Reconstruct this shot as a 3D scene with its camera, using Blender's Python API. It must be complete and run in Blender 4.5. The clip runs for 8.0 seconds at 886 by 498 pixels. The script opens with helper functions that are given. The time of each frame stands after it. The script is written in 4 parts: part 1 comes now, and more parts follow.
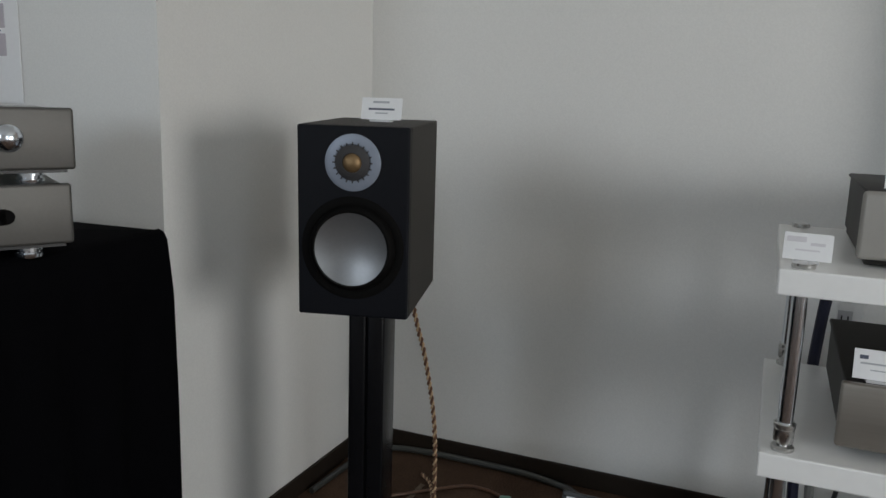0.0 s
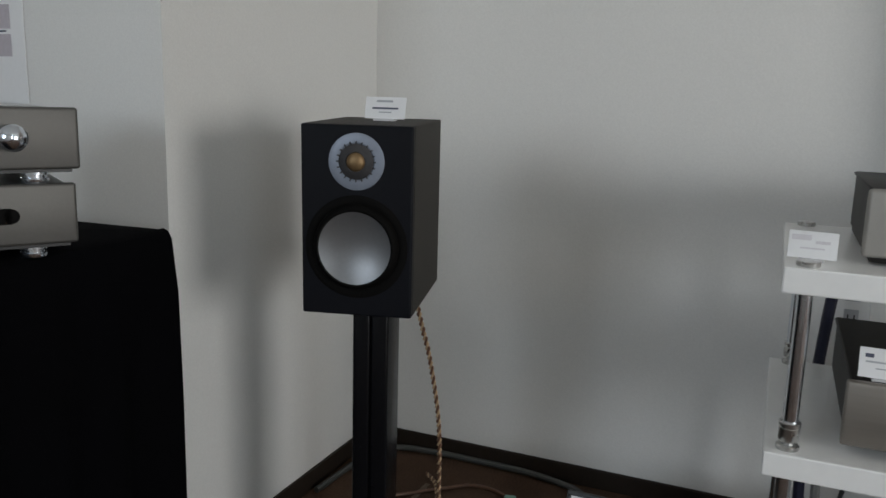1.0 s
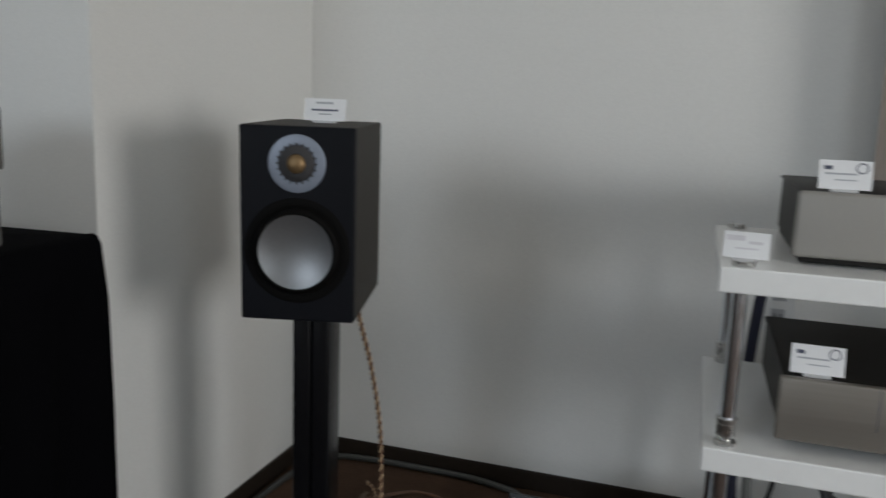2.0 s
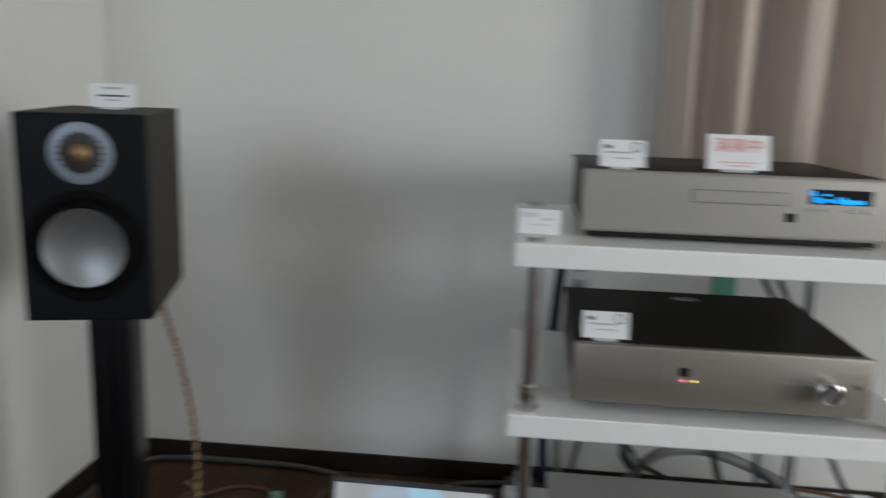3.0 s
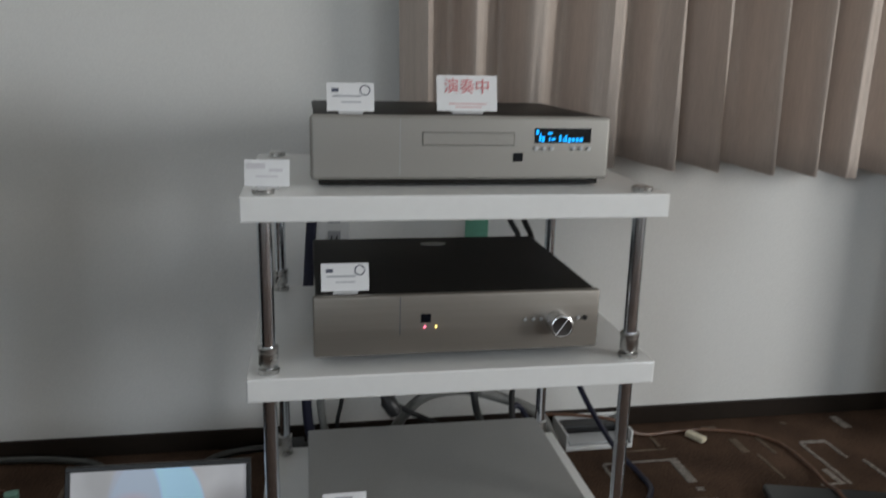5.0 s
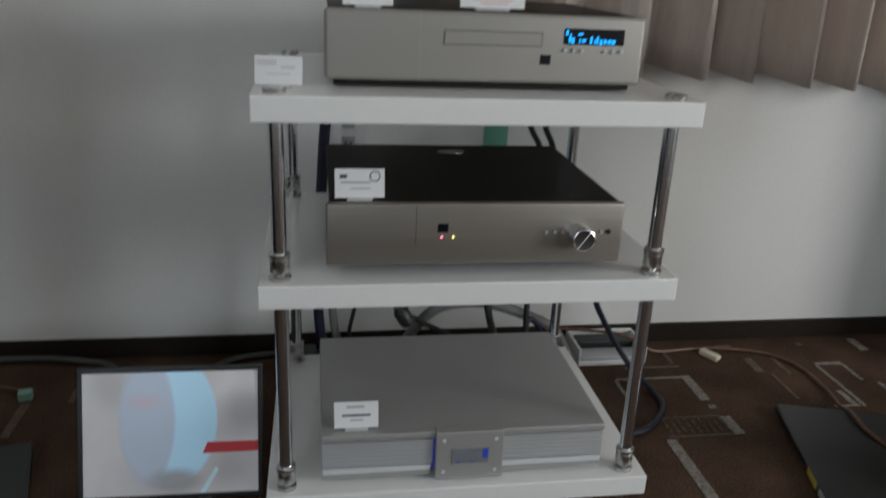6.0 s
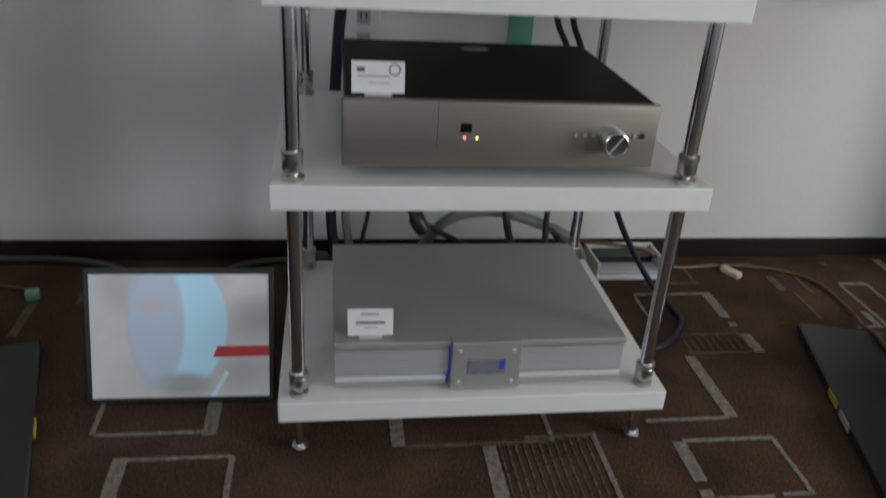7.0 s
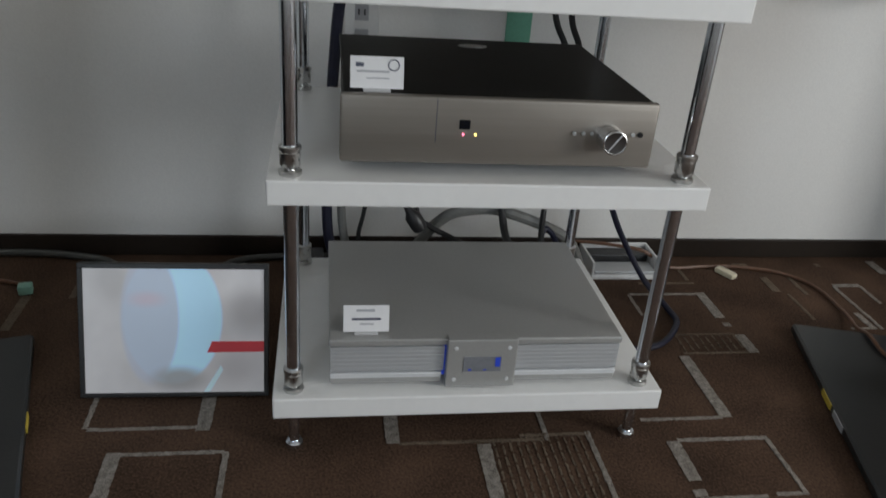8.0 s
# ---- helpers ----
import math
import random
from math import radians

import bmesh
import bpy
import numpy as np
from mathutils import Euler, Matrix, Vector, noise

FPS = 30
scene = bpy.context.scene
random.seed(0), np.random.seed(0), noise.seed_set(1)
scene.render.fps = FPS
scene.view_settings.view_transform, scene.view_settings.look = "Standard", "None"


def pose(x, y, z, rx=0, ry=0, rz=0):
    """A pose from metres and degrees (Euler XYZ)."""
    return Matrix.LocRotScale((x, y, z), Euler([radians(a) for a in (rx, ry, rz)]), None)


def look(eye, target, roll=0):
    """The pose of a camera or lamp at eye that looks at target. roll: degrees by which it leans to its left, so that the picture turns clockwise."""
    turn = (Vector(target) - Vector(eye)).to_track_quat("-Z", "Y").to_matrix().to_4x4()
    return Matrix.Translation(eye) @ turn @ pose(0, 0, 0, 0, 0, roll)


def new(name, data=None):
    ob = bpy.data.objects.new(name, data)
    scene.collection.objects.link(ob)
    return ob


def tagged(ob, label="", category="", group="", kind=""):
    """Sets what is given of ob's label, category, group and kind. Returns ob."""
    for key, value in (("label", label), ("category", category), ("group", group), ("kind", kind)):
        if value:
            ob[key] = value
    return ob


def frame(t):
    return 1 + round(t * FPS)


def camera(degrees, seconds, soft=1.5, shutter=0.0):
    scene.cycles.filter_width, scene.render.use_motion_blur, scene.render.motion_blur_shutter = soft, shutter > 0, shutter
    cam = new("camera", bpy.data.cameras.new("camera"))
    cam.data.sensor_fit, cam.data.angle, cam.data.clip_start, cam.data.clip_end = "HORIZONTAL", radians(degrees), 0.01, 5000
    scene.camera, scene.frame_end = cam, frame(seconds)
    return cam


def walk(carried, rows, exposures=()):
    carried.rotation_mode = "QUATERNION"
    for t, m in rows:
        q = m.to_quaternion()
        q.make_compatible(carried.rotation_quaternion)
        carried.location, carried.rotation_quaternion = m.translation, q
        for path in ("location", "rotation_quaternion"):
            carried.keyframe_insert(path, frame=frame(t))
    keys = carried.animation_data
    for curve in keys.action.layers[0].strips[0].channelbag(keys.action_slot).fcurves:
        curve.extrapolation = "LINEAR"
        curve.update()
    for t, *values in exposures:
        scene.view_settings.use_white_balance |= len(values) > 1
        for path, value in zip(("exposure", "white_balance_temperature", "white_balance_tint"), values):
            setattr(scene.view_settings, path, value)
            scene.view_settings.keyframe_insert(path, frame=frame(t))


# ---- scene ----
cam = camera(59.0, 8.0, 1.5, 1.0)
PATH = [
    (0, (-0.020, -1.124, 0.934), (-0.7763, 0.6899, 0.5621), 1.82),
    (0.5, (-0.015, -1.122, 0.934), (-0.7781, 0.6879, 0.5589), 1.68),
    (1, (-0.017, -1.123, 0.932), (-0.7870, 0.6855, 0.5602), 1.65),
    (1.2, (-0.034, -1.098, 0.923), (-0.8079, 0.7116, 0.5665), 1.49),
    (2.3, (-0.037, -1.128, 0.923), (-0.5755, 0.7650, 0.5672), 2.20),
    (2.5, (0.001, -1.106, 0.927), (-0.4976, 0.7955, 0.5579), 1.96),
    (3, (0.002, -1.121, 0.926), (-0.1839, 0.8351, 0.5532), 1.81),
    (3.5, (0.058, -1.112, 0.922), (0.1293, 0.8505, 0.5451), 2.03),
    (4, (0.080, -1.082, 0.931), (0.3998, 0.8514, 0.5307), 2.18),
    (4.2, (0.091, -1.086, 0.928), (0.5004, 0.8302, 0.5282), 2.10),
    (5.3, (0.090, -1.052, 0.913), (0.4142, 0.8482, 0.3818), 1.24),
    (5.5, (0.094, -1.045, 0.910), (0.4232, 0.8427, 0.3376), 1.26),
    (6, (0.089, -1.018, 0.898), (0.3960, 0.8324, 0.2038), 2.58),
    (6.5, (0.084, -0.999, 0.883), (0.3696, 0.8256, 0.1163), 3.07),
    (7, (0.081, -0.967, 0.860), (0.3644, 0.7996, -0.0344), 3.82),
    (7.5, (0.081, -0.963, 0.850), (0.3819, 0.7854, -0.0742), 4.47),
    (8, (0.076, -0.966, 0.855), (0.3764, 0.7974, -0.0388), 4.64),
]
walk(cam, [(t, look(eye, target, roll)) for t, eye, target, roll in PATH],
     ((0, 0.06), (1.2, 0.06), (2.5, 0.11), (3.0, 0.15), (4.2, 0.04), (5.5, -0.12), (6.5, -0.20), (7.0, -0.12), (7.5, -0.03), (8.0, 0.02)))

# ---- daylight from two windows behind and beside the camera ----
world = bpy.data.worlds.new("sky")
scene.world = world
world.use_nodes = True
sky = world.node_tree.nodes.new("ShaderNodeTexSky")
sky.sky_type, sky.sun_disc = "NISHITA", False
sky.sun_elevation, sky.sun_rotation = radians(38), radians(150)
world.node_tree.links.new(sky.outputs[0], world.node_tree.nodes["Background"].inputs[0])
world.node_tree.nodes["Background"].inputs[1].default_value = 0.06


def window_light(name, m, width, height, watts, colour):
    lamp = bpy.data.lights.new(name, "AREA")
    lamp.shape, lamp.size, lamp.size_y, lamp.energy, lamp.color = "RECTANGLE", width, height, watts, colour
    ob = new(name, lamp)
    ob.matrix_world = m
    return ob


REAR_WIN = (-1.75, -0.85, 0.95, 1.85)      # x0, x1, z0, z1 in the wall behind
MID_WIN = (2.05, 2.85, 0.95, 1.85)         # a second opening in the wall behind
SIDE_WIN = (-1.95, -0.95, 0.60, 1.56)      # y0, y1, z0, z1 in the far right wall
window_light("rear_daylight", look((-1.3, -3.22, 1.4), (0.4, 0.5, 0.7)), 0.86, 0.86, 17, (0.80, 0.90, 1.0))
window_light("mid_daylight", look((2.45, -3.22, 1.4), (0.5, 0.5, 0.7)), 0.76, 0.86, 17, (0.80, 0.91, 1.0))
window_light("side_daylight", look((3.03, -1.45, 1.08), (-0.5, 0.2, 0.85)), 0.96, 0.92, 42, (0.970, 0.965, 0.945))


# ---- materials ----
def mat(name, colour, rough=0.5, metal=0.0, var=0.08, scale=6.0, fine=120.0, bump=0.05, stretch=(1, 1, 1), coat=0.0, spec=0.5, emit=None, power=0.0):
    m = bpy.data.materials.new(name)
    m.use_nodes = True
    nt = m.node_tree
    b = nt.nodes["Principled BSDF"]
    b.inputs["Metallic"].default_value = metal
    b.inputs["Coat Weight"].default_value = coat
    b.inputs["Specular IOR Level"].default_value = spec
    tc = nt.nodes.new("ShaderNodeTexCoord")
    mp = nt.nodes.new("ShaderNodeMapping")
    mp.inputs["Scale"].default_value = stretch
    nt.links.new(tc.outputs["Object"], mp.inputs["Vector"])
    big, small = nt.nodes.new("ShaderNodeTexNoise"), nt.nodes.new("ShaderNodeTexNoise")
    big.inputs["Scale"].default_value, small.inputs["Scale"].default_value = scale, fine
    big.inputs["Detail"].default_value, small.inputs["Detail"].default_value = 4, 3
    for n in (big, small):
        nt.links.new(mp.outputs[0], n.inputs["Vector"])
    add = nt.nodes.new("ShaderNodeMath")
    add.operation = "MULTIPLY_ADD"
    add.inputs[1].default_value = 0.6
    nt.links.new(small.outputs["Fac"], add.inputs[0])
    half = nt.nodes.new("ShaderNodeMath")
    half.operation = "MULTIPLY"
    half.inputs[1].default_value = 0.4
    nt.links.new(big.outputs["Fac"], half.inputs[0])
    nt.links.new(half.outputs[0], add.inputs[2])
    ramp = nt.nodes.new("ShaderNodeValToRGB")
    ramp.color_ramp.elements[0].position, ramp.color_ramp.elements[1].position = 0.3, 0.7
    ramp.color_ramp.elements[0].color = (*[max(0.0, c * (1 - var)) for c in colour], 1)
    ramp.color_ramp.elements[1].color = (*[min(1.0, c * (1 + var)) for c in colour], 1)
    nt.links.new(add.outputs[0], ramp.inputs[0])
    nt.links.new(ramp.outputs[0], b.inputs["Base Color"])
    rr = nt.nodes.new("ShaderNodeMapRange")
    rr.inputs["To Min"].default_value, rr.inputs["To Max"].default_value = max(0.02, rough * 0.85), min(1, rough * 1.15)
    nt.links.new(add.outputs[0], rr.inputs[0])
    nt.links.new(rr.outputs[0], b.inputs["Roughness"])
    if bump:
        bp = nt.nodes.new("ShaderNodeBump")
        bp.inputs["Strength"].default_value, bp.inputs["Distance"].default_value = bump, 0.004
        nt.links.new(small.outputs["Fac"], bp.inputs["Height"])
        nt.links.new(bp.outputs[0], b.inputs["Normal"])
    if emit:
        b.inputs["Emission Color"].default_value = (*emit, 1)
        b.inputs["Emission Strength"].default_value = power
    return m


WALL = mat("painted_wallpaper", (0.76, 0.755, 0.735), 0.85, var=0.045, scale=1.6, fine=260, bump=0.06)
WALL_TAN = mat("tan_wallpaper", (0.42, 0.36, 0.29), 0.85, var=0.06, scale=3, fine=260, bump=0.15)
CEIL = mat("ceiling_board", (0.74, 0.73, 0.70), 0.9, var=0.03, fine=160)
BASE = mat("dark_vinyl_skirting", (0.022, 0.016, 0.012), 0.55, spec=0.2, var=0.15, scale=5, fine=80)
CARPET = mat("brown_carpet", (0.082, 0.050, 0.034), 0.95, spec=0.1, var=0.75, scale=7, fine=240, bump=0.6)
CARPET_LINE = mat("pale_carpet_yarn", (0.29, 0.262, 0.235), 0.95, spec=0.1, var=0.75, scale=90, fine=520, bump=1.0)
CARPET_DIM = mat("dim_carpet_yarn", (0.165, 0.128, 0.095), 0.95, spec=0.1, var=0.6, scale=30, fine=420, bump=1.0)
SHELF = mat("white_lacquered_board", (0.87, 0.87, 0.86), 0.32, var=0.02, scale=4, fine=60, bump=0.02, coat=0.2)
CHROME = mat("polished_steel", (0.78, 0.83, 0.90), 0.19, 1.0, var=0.05, bump=0.01)
SATIN = mat("satin_steel", (0.56, 0.56, 0.55), 0.28, 1.0, var=0.08, bump=0.02)
ALU = mat("brushed_aluminium", (0.31, 0.285, 0.255), 0.45, 0.7, var=0.07, scale=3, fine=140, bump=0.03, stretch=(0.02, 1, 1))
ALU_CD = mat("bead_blasted_aluminium", (0.36, 0.345, 0.32), 0.55, 0.5, var=0.04, scale=3, fine=300, bump=0.02)
ALU_NICKEL = mat("dull_nickel_plate", (0.118, 0.114, 0.107), 0.5, 0.5, var=0.06, scale=4, fine=220, bump=0.03)
ALU_BRIGHT = mat("bright_anodised_aluminium", (0.80, 0.82, 0.84), 0.35, 0.3, var=0.03, bump=0.02)
SPUN = mat("spun_steel", (0.74, 0.75, 0.77), 0.25, 1.0, var=0.06, scale=30, fine=300, bump=0.03)
# darker copy of the spun steel: the knob face's dark reflection as colour
SPUN_DARK_REFLECTION = mat("spun_steel_dark_reflection", (0.20, 0.20, 0.20), 0.32, 1.0, var=0.10, scale=20, fine=260, bump=0.02)
ALU_GREY = mat("grey_anodised_aluminium", (0.42, 0.42, 0.41), 0.45, 0.35, var=0.05, scale=3, fine=240, bump=0.03)
ALU_PALE = mat("pale_anodised_aluminium", (0.52, 0.535, 0.55), 0.45, 0.35, var=0.04, scale=3, fine=200, bump=0.02, stretch=(0.05, 1, 1))
BLACK_LID = mat("black_painted_steel", (0.011, 0.0095, 0.008), 0.5, var=0.2, scale=8, fine=300, bump=0.04, spec=0.25)
BLACK = mat("black_plastic", (0.012, 0.012, 0.013), 0.4, var=0.15, bump=0.03)
BLACK_GLOSS = mat("black_glossy_lacquer", (0.005, 0.005, 0.006), 0.25, var=0.15, scale=4, bump=0.01, spec=0.16)
BLACK_SATIN = mat("satin_black_plate", (0.020, 0.021, 0.022), 0.30, var=0.2, scale=5, fine=200, bump=0.03)
OAK = mat("black_oak_veneer", (0.026, 0.022, 0.018), 0.6, spec=0.3, var=0.35, scale=8, fine=70, bump=0.25, stretch=(1, 6, 0.3))
BAFFLE = mat("black_baffle", (0.005, 0.0055, 0.008), 0.5, var=0.1, fine=200, bump=0.02, spec=0.15)
RUBBER = mat("black_rubber", (0.0033, 0.0030, 0.0028), 0.75, var=0.1, bump=0.02, spec=0.1)
CONE = mat("silver_metal_cone", (0.27, 0.275, 0.285), 0.41, 0.8, var=0.05, scale=20, fine=180, bump=0.03)
TWEETER_RING = mat("grey_tweeter_plate", (0.24, 0.27, 0.33), 0.45, 0.3, var=0.06, bump=0.02)
GOLD = mat("gold_dome", (0.26, 0.17, 0.085), 0.5, 0.7, var=0.1, bump=0.02)
MESH_DARK = mat("dark_metal_grille", (0.05, 0.048, 0.05), 0.5, 0.4, var=0.3, fine=600, bump=0.4)
PAPER = mat("white_card", (0.82, 0.82, 0.83), 0.7, var=0.02, bump=0.02)
PRINT_GREY = mat("grey_print", (0.42, 0.43, 0.46), 0.7, var=0.05, bump=0)
PRINT_DARK = mat("dark_print", (0.08, 0.09, 0.13), 0.7, var=0.05, bump=0)
PRINT_TRACE = mat("dark_panel_gap", (0.14, 0.135, 0.125), 0.6, var=0.05, bump=0)
PRINT_PINK = mat("pink_print", (0.72, 0.50, 0.50), 0.7, var=0.05, bump=0)
PRINT_FAINT = mat("faint_print", (0.66, 0.64, 0.67), 0.7, var=0.05, bump=0)
PRINT_SOFT_RED = mat("soft_red_print", (0.70, 0.24, 0.25), 0.6, var=0.05, bump=0)
PRINT_MAUVE = mat("mauve_print", (0.50, 0.46, 0.50), 0.7, var=0.08, bump=0)
ACRYLIC = mat("grey_card_foot", (0.55, 0.55, 0.56), 0.25, var=0.05, bump=0)
CLOTH = mat("black_cloth", (0.0022, 0.0022, 0.0030), 0.9, var=0.3, scale=10, fine=500, bump=0.3, spec=0.04)
CURTAIN = mat("taupe_curtain", (0.55, 0.470, 0.415), 0.9, var=0.16, scale=5, fine=110, bump=0.25, stretch=(6, 6, 0.25))
CABLE_BLACK = mat("black_cable", (0.013, 0.013, 0.014), 0.5, var=0.2, bump=0.05)
CABLE_BLUE = mat("dark_blue_cable", (0.010, 0.011, 0.030), 0.5, var=0.2, bump=0.05)
CABLE_GREY = mat("grey_cable", (0.19, 0.19, 0.18), 0.5, var=0.15, bump=0.05)
CABLE_COPPER = mat("copper_brown_cable", (0.13, 0.062, 0.034), 0.4, var=0.45, scale=60, fine=300, bump=0.1)
CABLE_PALE = mat("pale_twisted_yarn", (0.50, 0.36, 0.22), 0.4, var=0.3, scale=60, fine=300, bump=0.1)
HOSE = mat("clear_grey_hose", (0.05, 0.053, 0.05), 0.3, var=0.2, bump=0.03, coat=0.3)
WHITE_PLASTIC = mat("white_plastic", (0.75, 0.76, 0.76), 0.35, var=0.03, bump=0.02)
GREEN = mat("green_tape", (0.15, 0.41, 0.29), 0.6, var=0.1, bump=0.05)
TEAL = mat("pale_green_plastic", (0.25, 0.48, 0.40), 0.4, var=0.1, bump=0.03)
CREAM = mat("cream_plastic", (0.72, 0.66, 0.50), 0.4, var=0.06, bump=0.03)
YELLOW = mat("yellow_sticker", (0.55, 0.42, 0.06), 0.5, var=0.1, bump=0)
PHOTO_BLUE = mat("pale_blue_photo_ink", (0.66, 0.84, 0.93), 0.5, var=0.03, scale=9, bump=0, emit=(0.58, 0.84, 0.97), power=0.15)
SCREEN_RED = mat("red_screen_bar", (0.50, 0.04, 0.05), 0.4, var=0.05, bump=0, emit=(0.6, 0.04, 0.06), power=0.12)


def photo_print(spots):
    """A lit screen with a soft-edged photo: ovals (centre x, z, radius x, z, softness, colour, strength) laid over pale grey."""
    m = bpy.data.materials.new("lit_photo_screen")
    m.use_nodes = True
    nt = m.node_tree
    b = nt.nodes["Principled BSDF"]
    b.inputs["Roughness"].default_value = 0.35
    tc = nt.nodes.new("ShaderNodeTexCoord")
    grain = nt.nodes.new("ShaderNodeTexNoise")
    grain.inputs["Scale"].default_value = 14
    nt.links.new(tc.outputs["Object"], grain.inputs["Vector"])
    ramp = nt.nodes.new("ShaderNodeValToRGB")
    ramp.color_ramp.elements[0].color, ramp.color_ramp.elements[1].color = (0.46, 0.46, 0.48, 1), (0.66, 0.66, 0.68, 1)
    nt.links.new(grain.outputs["Fac"], ramp.inputs[0])
    last = ramp.outputs[0]
    for cx, cz, rx, rz, soft, colour, strength in spots:
        mp = nt.nodes.new("ShaderNodeMapping")
        mp.inputs["Location"].default_value = (-cx / rx, 0, -cz / rz)
        mp.inputs["Scale"].default_value = (1 / rx, 0, 1 / rz)
        nt.links.new(tc.outputs["Object"], mp.inputs["Vector"])
        ball = nt.nodes.new("ShaderNodeTexGradient")
        ball.gradient_type = "SPHERICAL"
        nt.links.new(mp.outputs[0], ball.inputs[0])
        edge = nt.nodes.new("ShaderNodeMapRange")
        edge.interpolation_type = "SMOOTHSTEP"
        edge.inputs["From Min"].default_value, edge.inputs["From Max"].default_value = 0.0, soft
        edge.inputs["To Max"].default_value = strength
        nt.links.new(ball.outputs["Fac"], edge.inputs[0])
        mix = nt.nodes.new("ShaderNodeMixRGB")
        mix.inputs[2].default_value = (*colour, 1)
        nt.links.new(edge.outputs[0], mix.inputs[0])
        nt.links.new(last, mix.inputs[1])
        last = mix.outputs[0]
    nt.links.new(last, b.inputs["Base Color"])
    nt.links.new(last, b.inputs["Emission Color"])
    b.inputs["Emission Strength"].default_value = 0.20
    return m


PHOTO = photo_print((
    (0.125, 0.150, 0.060, 0.060, 0.8, (0.34, 0.33, 0.34), 0.8),
    (0.100, 0.050, 0.070, 0.050, 0.9, (0.40, 0.39, 0.41), 0.6),
    (-0.100, 0.200, 0.050, 0.060, 0.8, (0.42, 0.42, 0.43), 0.7),
    (-0.004, 0.136, 0.084, 0.118, 0.08, (0.48, 0.77, 0.98), 1.0),
    (-0.041, 0.136, 0.051, 0.122, 0.16, (0.47, 0.52, 0.63), 0.85),
    (-0.045, 0.168, 0.045, 0.020, 0.9, (0.58, 0.47, 0.55), 0.6),
    (0.006, 0.030, 0.062, 0.030, 0.7, (0.34, 0.34, 0.35), 0.9),
))
LED_RED = mat("red_led", (0.5, 0.05, 0.1), 0.4, bump=0, emit=(1.0, 0.18, 0.30), power=3.0)
LED_AMBER = mat("amber_led", (0.5, 0.4, 0.1), 0.4, bump=0, emit=(1.0, 0.75, 0.20), power=3.0)
LED_BLUE = mat("blue_led", (0.02, 0.04, 0.30), 0.4, bump=0, emit=(0.04, 0.12, 1.0), power=0.16)
SCREEN_INK = mat("blue_display_segments", (0.0, 0.1, 0.3), 0.4, bump=0, emit=(0.0, 0.38, 1.0), power=1.6)
SCREEN_DULL = mat("dull_grey_display", (0.20, 0.21, 0.23), 0.3, var=0.15, scale=40, bump=0)
SCREEN_BACK = mat("dark_display_glass", (0.006, 0.008, 0.012), 0.12, bump=0)


# ---- builders ----
def box(x0, x1, y0, y1, z0, z1, bevel=0.0, seg=2, bm=None):
    bm = bm or bmesh.new()
    made = bmesh.ops.create_cube(bm, size=1.0, matrix=Matrix.Translation(((x0 + x1) / 2, (y0 + y1) / 2, (z0 + z1) / 2)) @ Matrix.Diagonal((x1 - x0, y1 - y0, z1 - z0, 1)))
    if bevel:
        edges = {e for v in made["verts"] for e in v.link_edges}
        bmesh.ops.bevel(bm, geom=list(edges), offset=bevel, segments=seg, affect="EDGES", profile=0.5)
    return bm


def lathe(profile, seg=32, m=Matrix(), bm=None):
    """Turns (radius, height) pairs round the z axis of m; a radius of 0 closes the end."""
    bm = bm or bmesh.new()
    rings = []
    for r, z in profile:
        if r < 1e-6:
            rings.append([bm.verts.new(m @ Vector((0, 0, z)))])
        else:
            rings.append([bm.verts.new(m @ Vector((r * math.cos(2 * math.pi * k / seg), r * math.sin(2 * math.pi * k / seg), z))) for k in range(seg)])
    for a, b in zip(rings, rings[1:]):
        for k in range(seg):
            face = [a[k % len(a)], a[(k + 1) % len(a)], b[(k + 1) % len(b)], b[k % len(b)]]
            face = list(dict.fromkeys(face))
            if len(face) > 2:
                bm.faces.new(face)
    bmesh.ops.recalc_face_normals(bm, faces=bm.faces)
    return bm


def rod(r, z0, z1, seg=24, edge=0.0, m=Matrix(), bm=None):
    e = edge
    return lathe([(0, z0), (r - e, z0), (r, z0 + e), (r, z1 - e), (r - e, z1), (0, z1)], seg, m, bm)


def smooth_line(points, steps=10):
    pts = [Vector(p) for p in points]
    pts = [pts[0] * 2 - pts[1], *pts, pts[-1] * 2 - pts[-2]]
    out = []
    for a, b, c, d in zip(pts, pts[1:], pts[2:], pts[3:]):
        for k in range(steps):
            t = k / steps
            out.append(0.5 * (2 * b + (c - a) * t + (2 * a - 5 * b + 4 * c - d) * t * t + (3 * b - a - 3 * c + d) * t ** 3))
    return out + [pts[-2]]


def sweep(points, r, seg=8, steps=10, bm=None, twist=0.0, off=0.0, turns=0.0):
    """A round strand along a smooth line; off and turns wind it round the line."""
    bm = bm or bmesh.new()
    line = smooth_line(points, steps)
    side = Vector((0.31, 0.17, 0.93))
    rings, run = [], 0.0
    for k, p in enumerate(line):
        way = (line[min(k + 1, len(line) - 1)] - line[max(k - 1, 0)]).normalized()
        side = (side - way * side.dot(way)).normalized()
        up = way.cross(side)
        if k:
            run += (p - line[k - 1]).length
        a = twist + turns * run
        c = p + off * (math.cos(a) * side + math.sin(a) * up)
        rings.append([bm.verts.new(c + r * (math.cos(2 * math.pi * j / seg) * side + math.sin(2 * math.pi * j / seg) * up)) for j in range(seg)])
    for a, b in zip(rings, rings[1:]):
        for j in range(seg):
            bm.faces.new((a[j], a[(j + 1) % seg], b[(j + 1) % seg], b[j]))
    bm.faces.new(rings[0][::-1])
    bm.faces.new(rings[-1])
    return bm


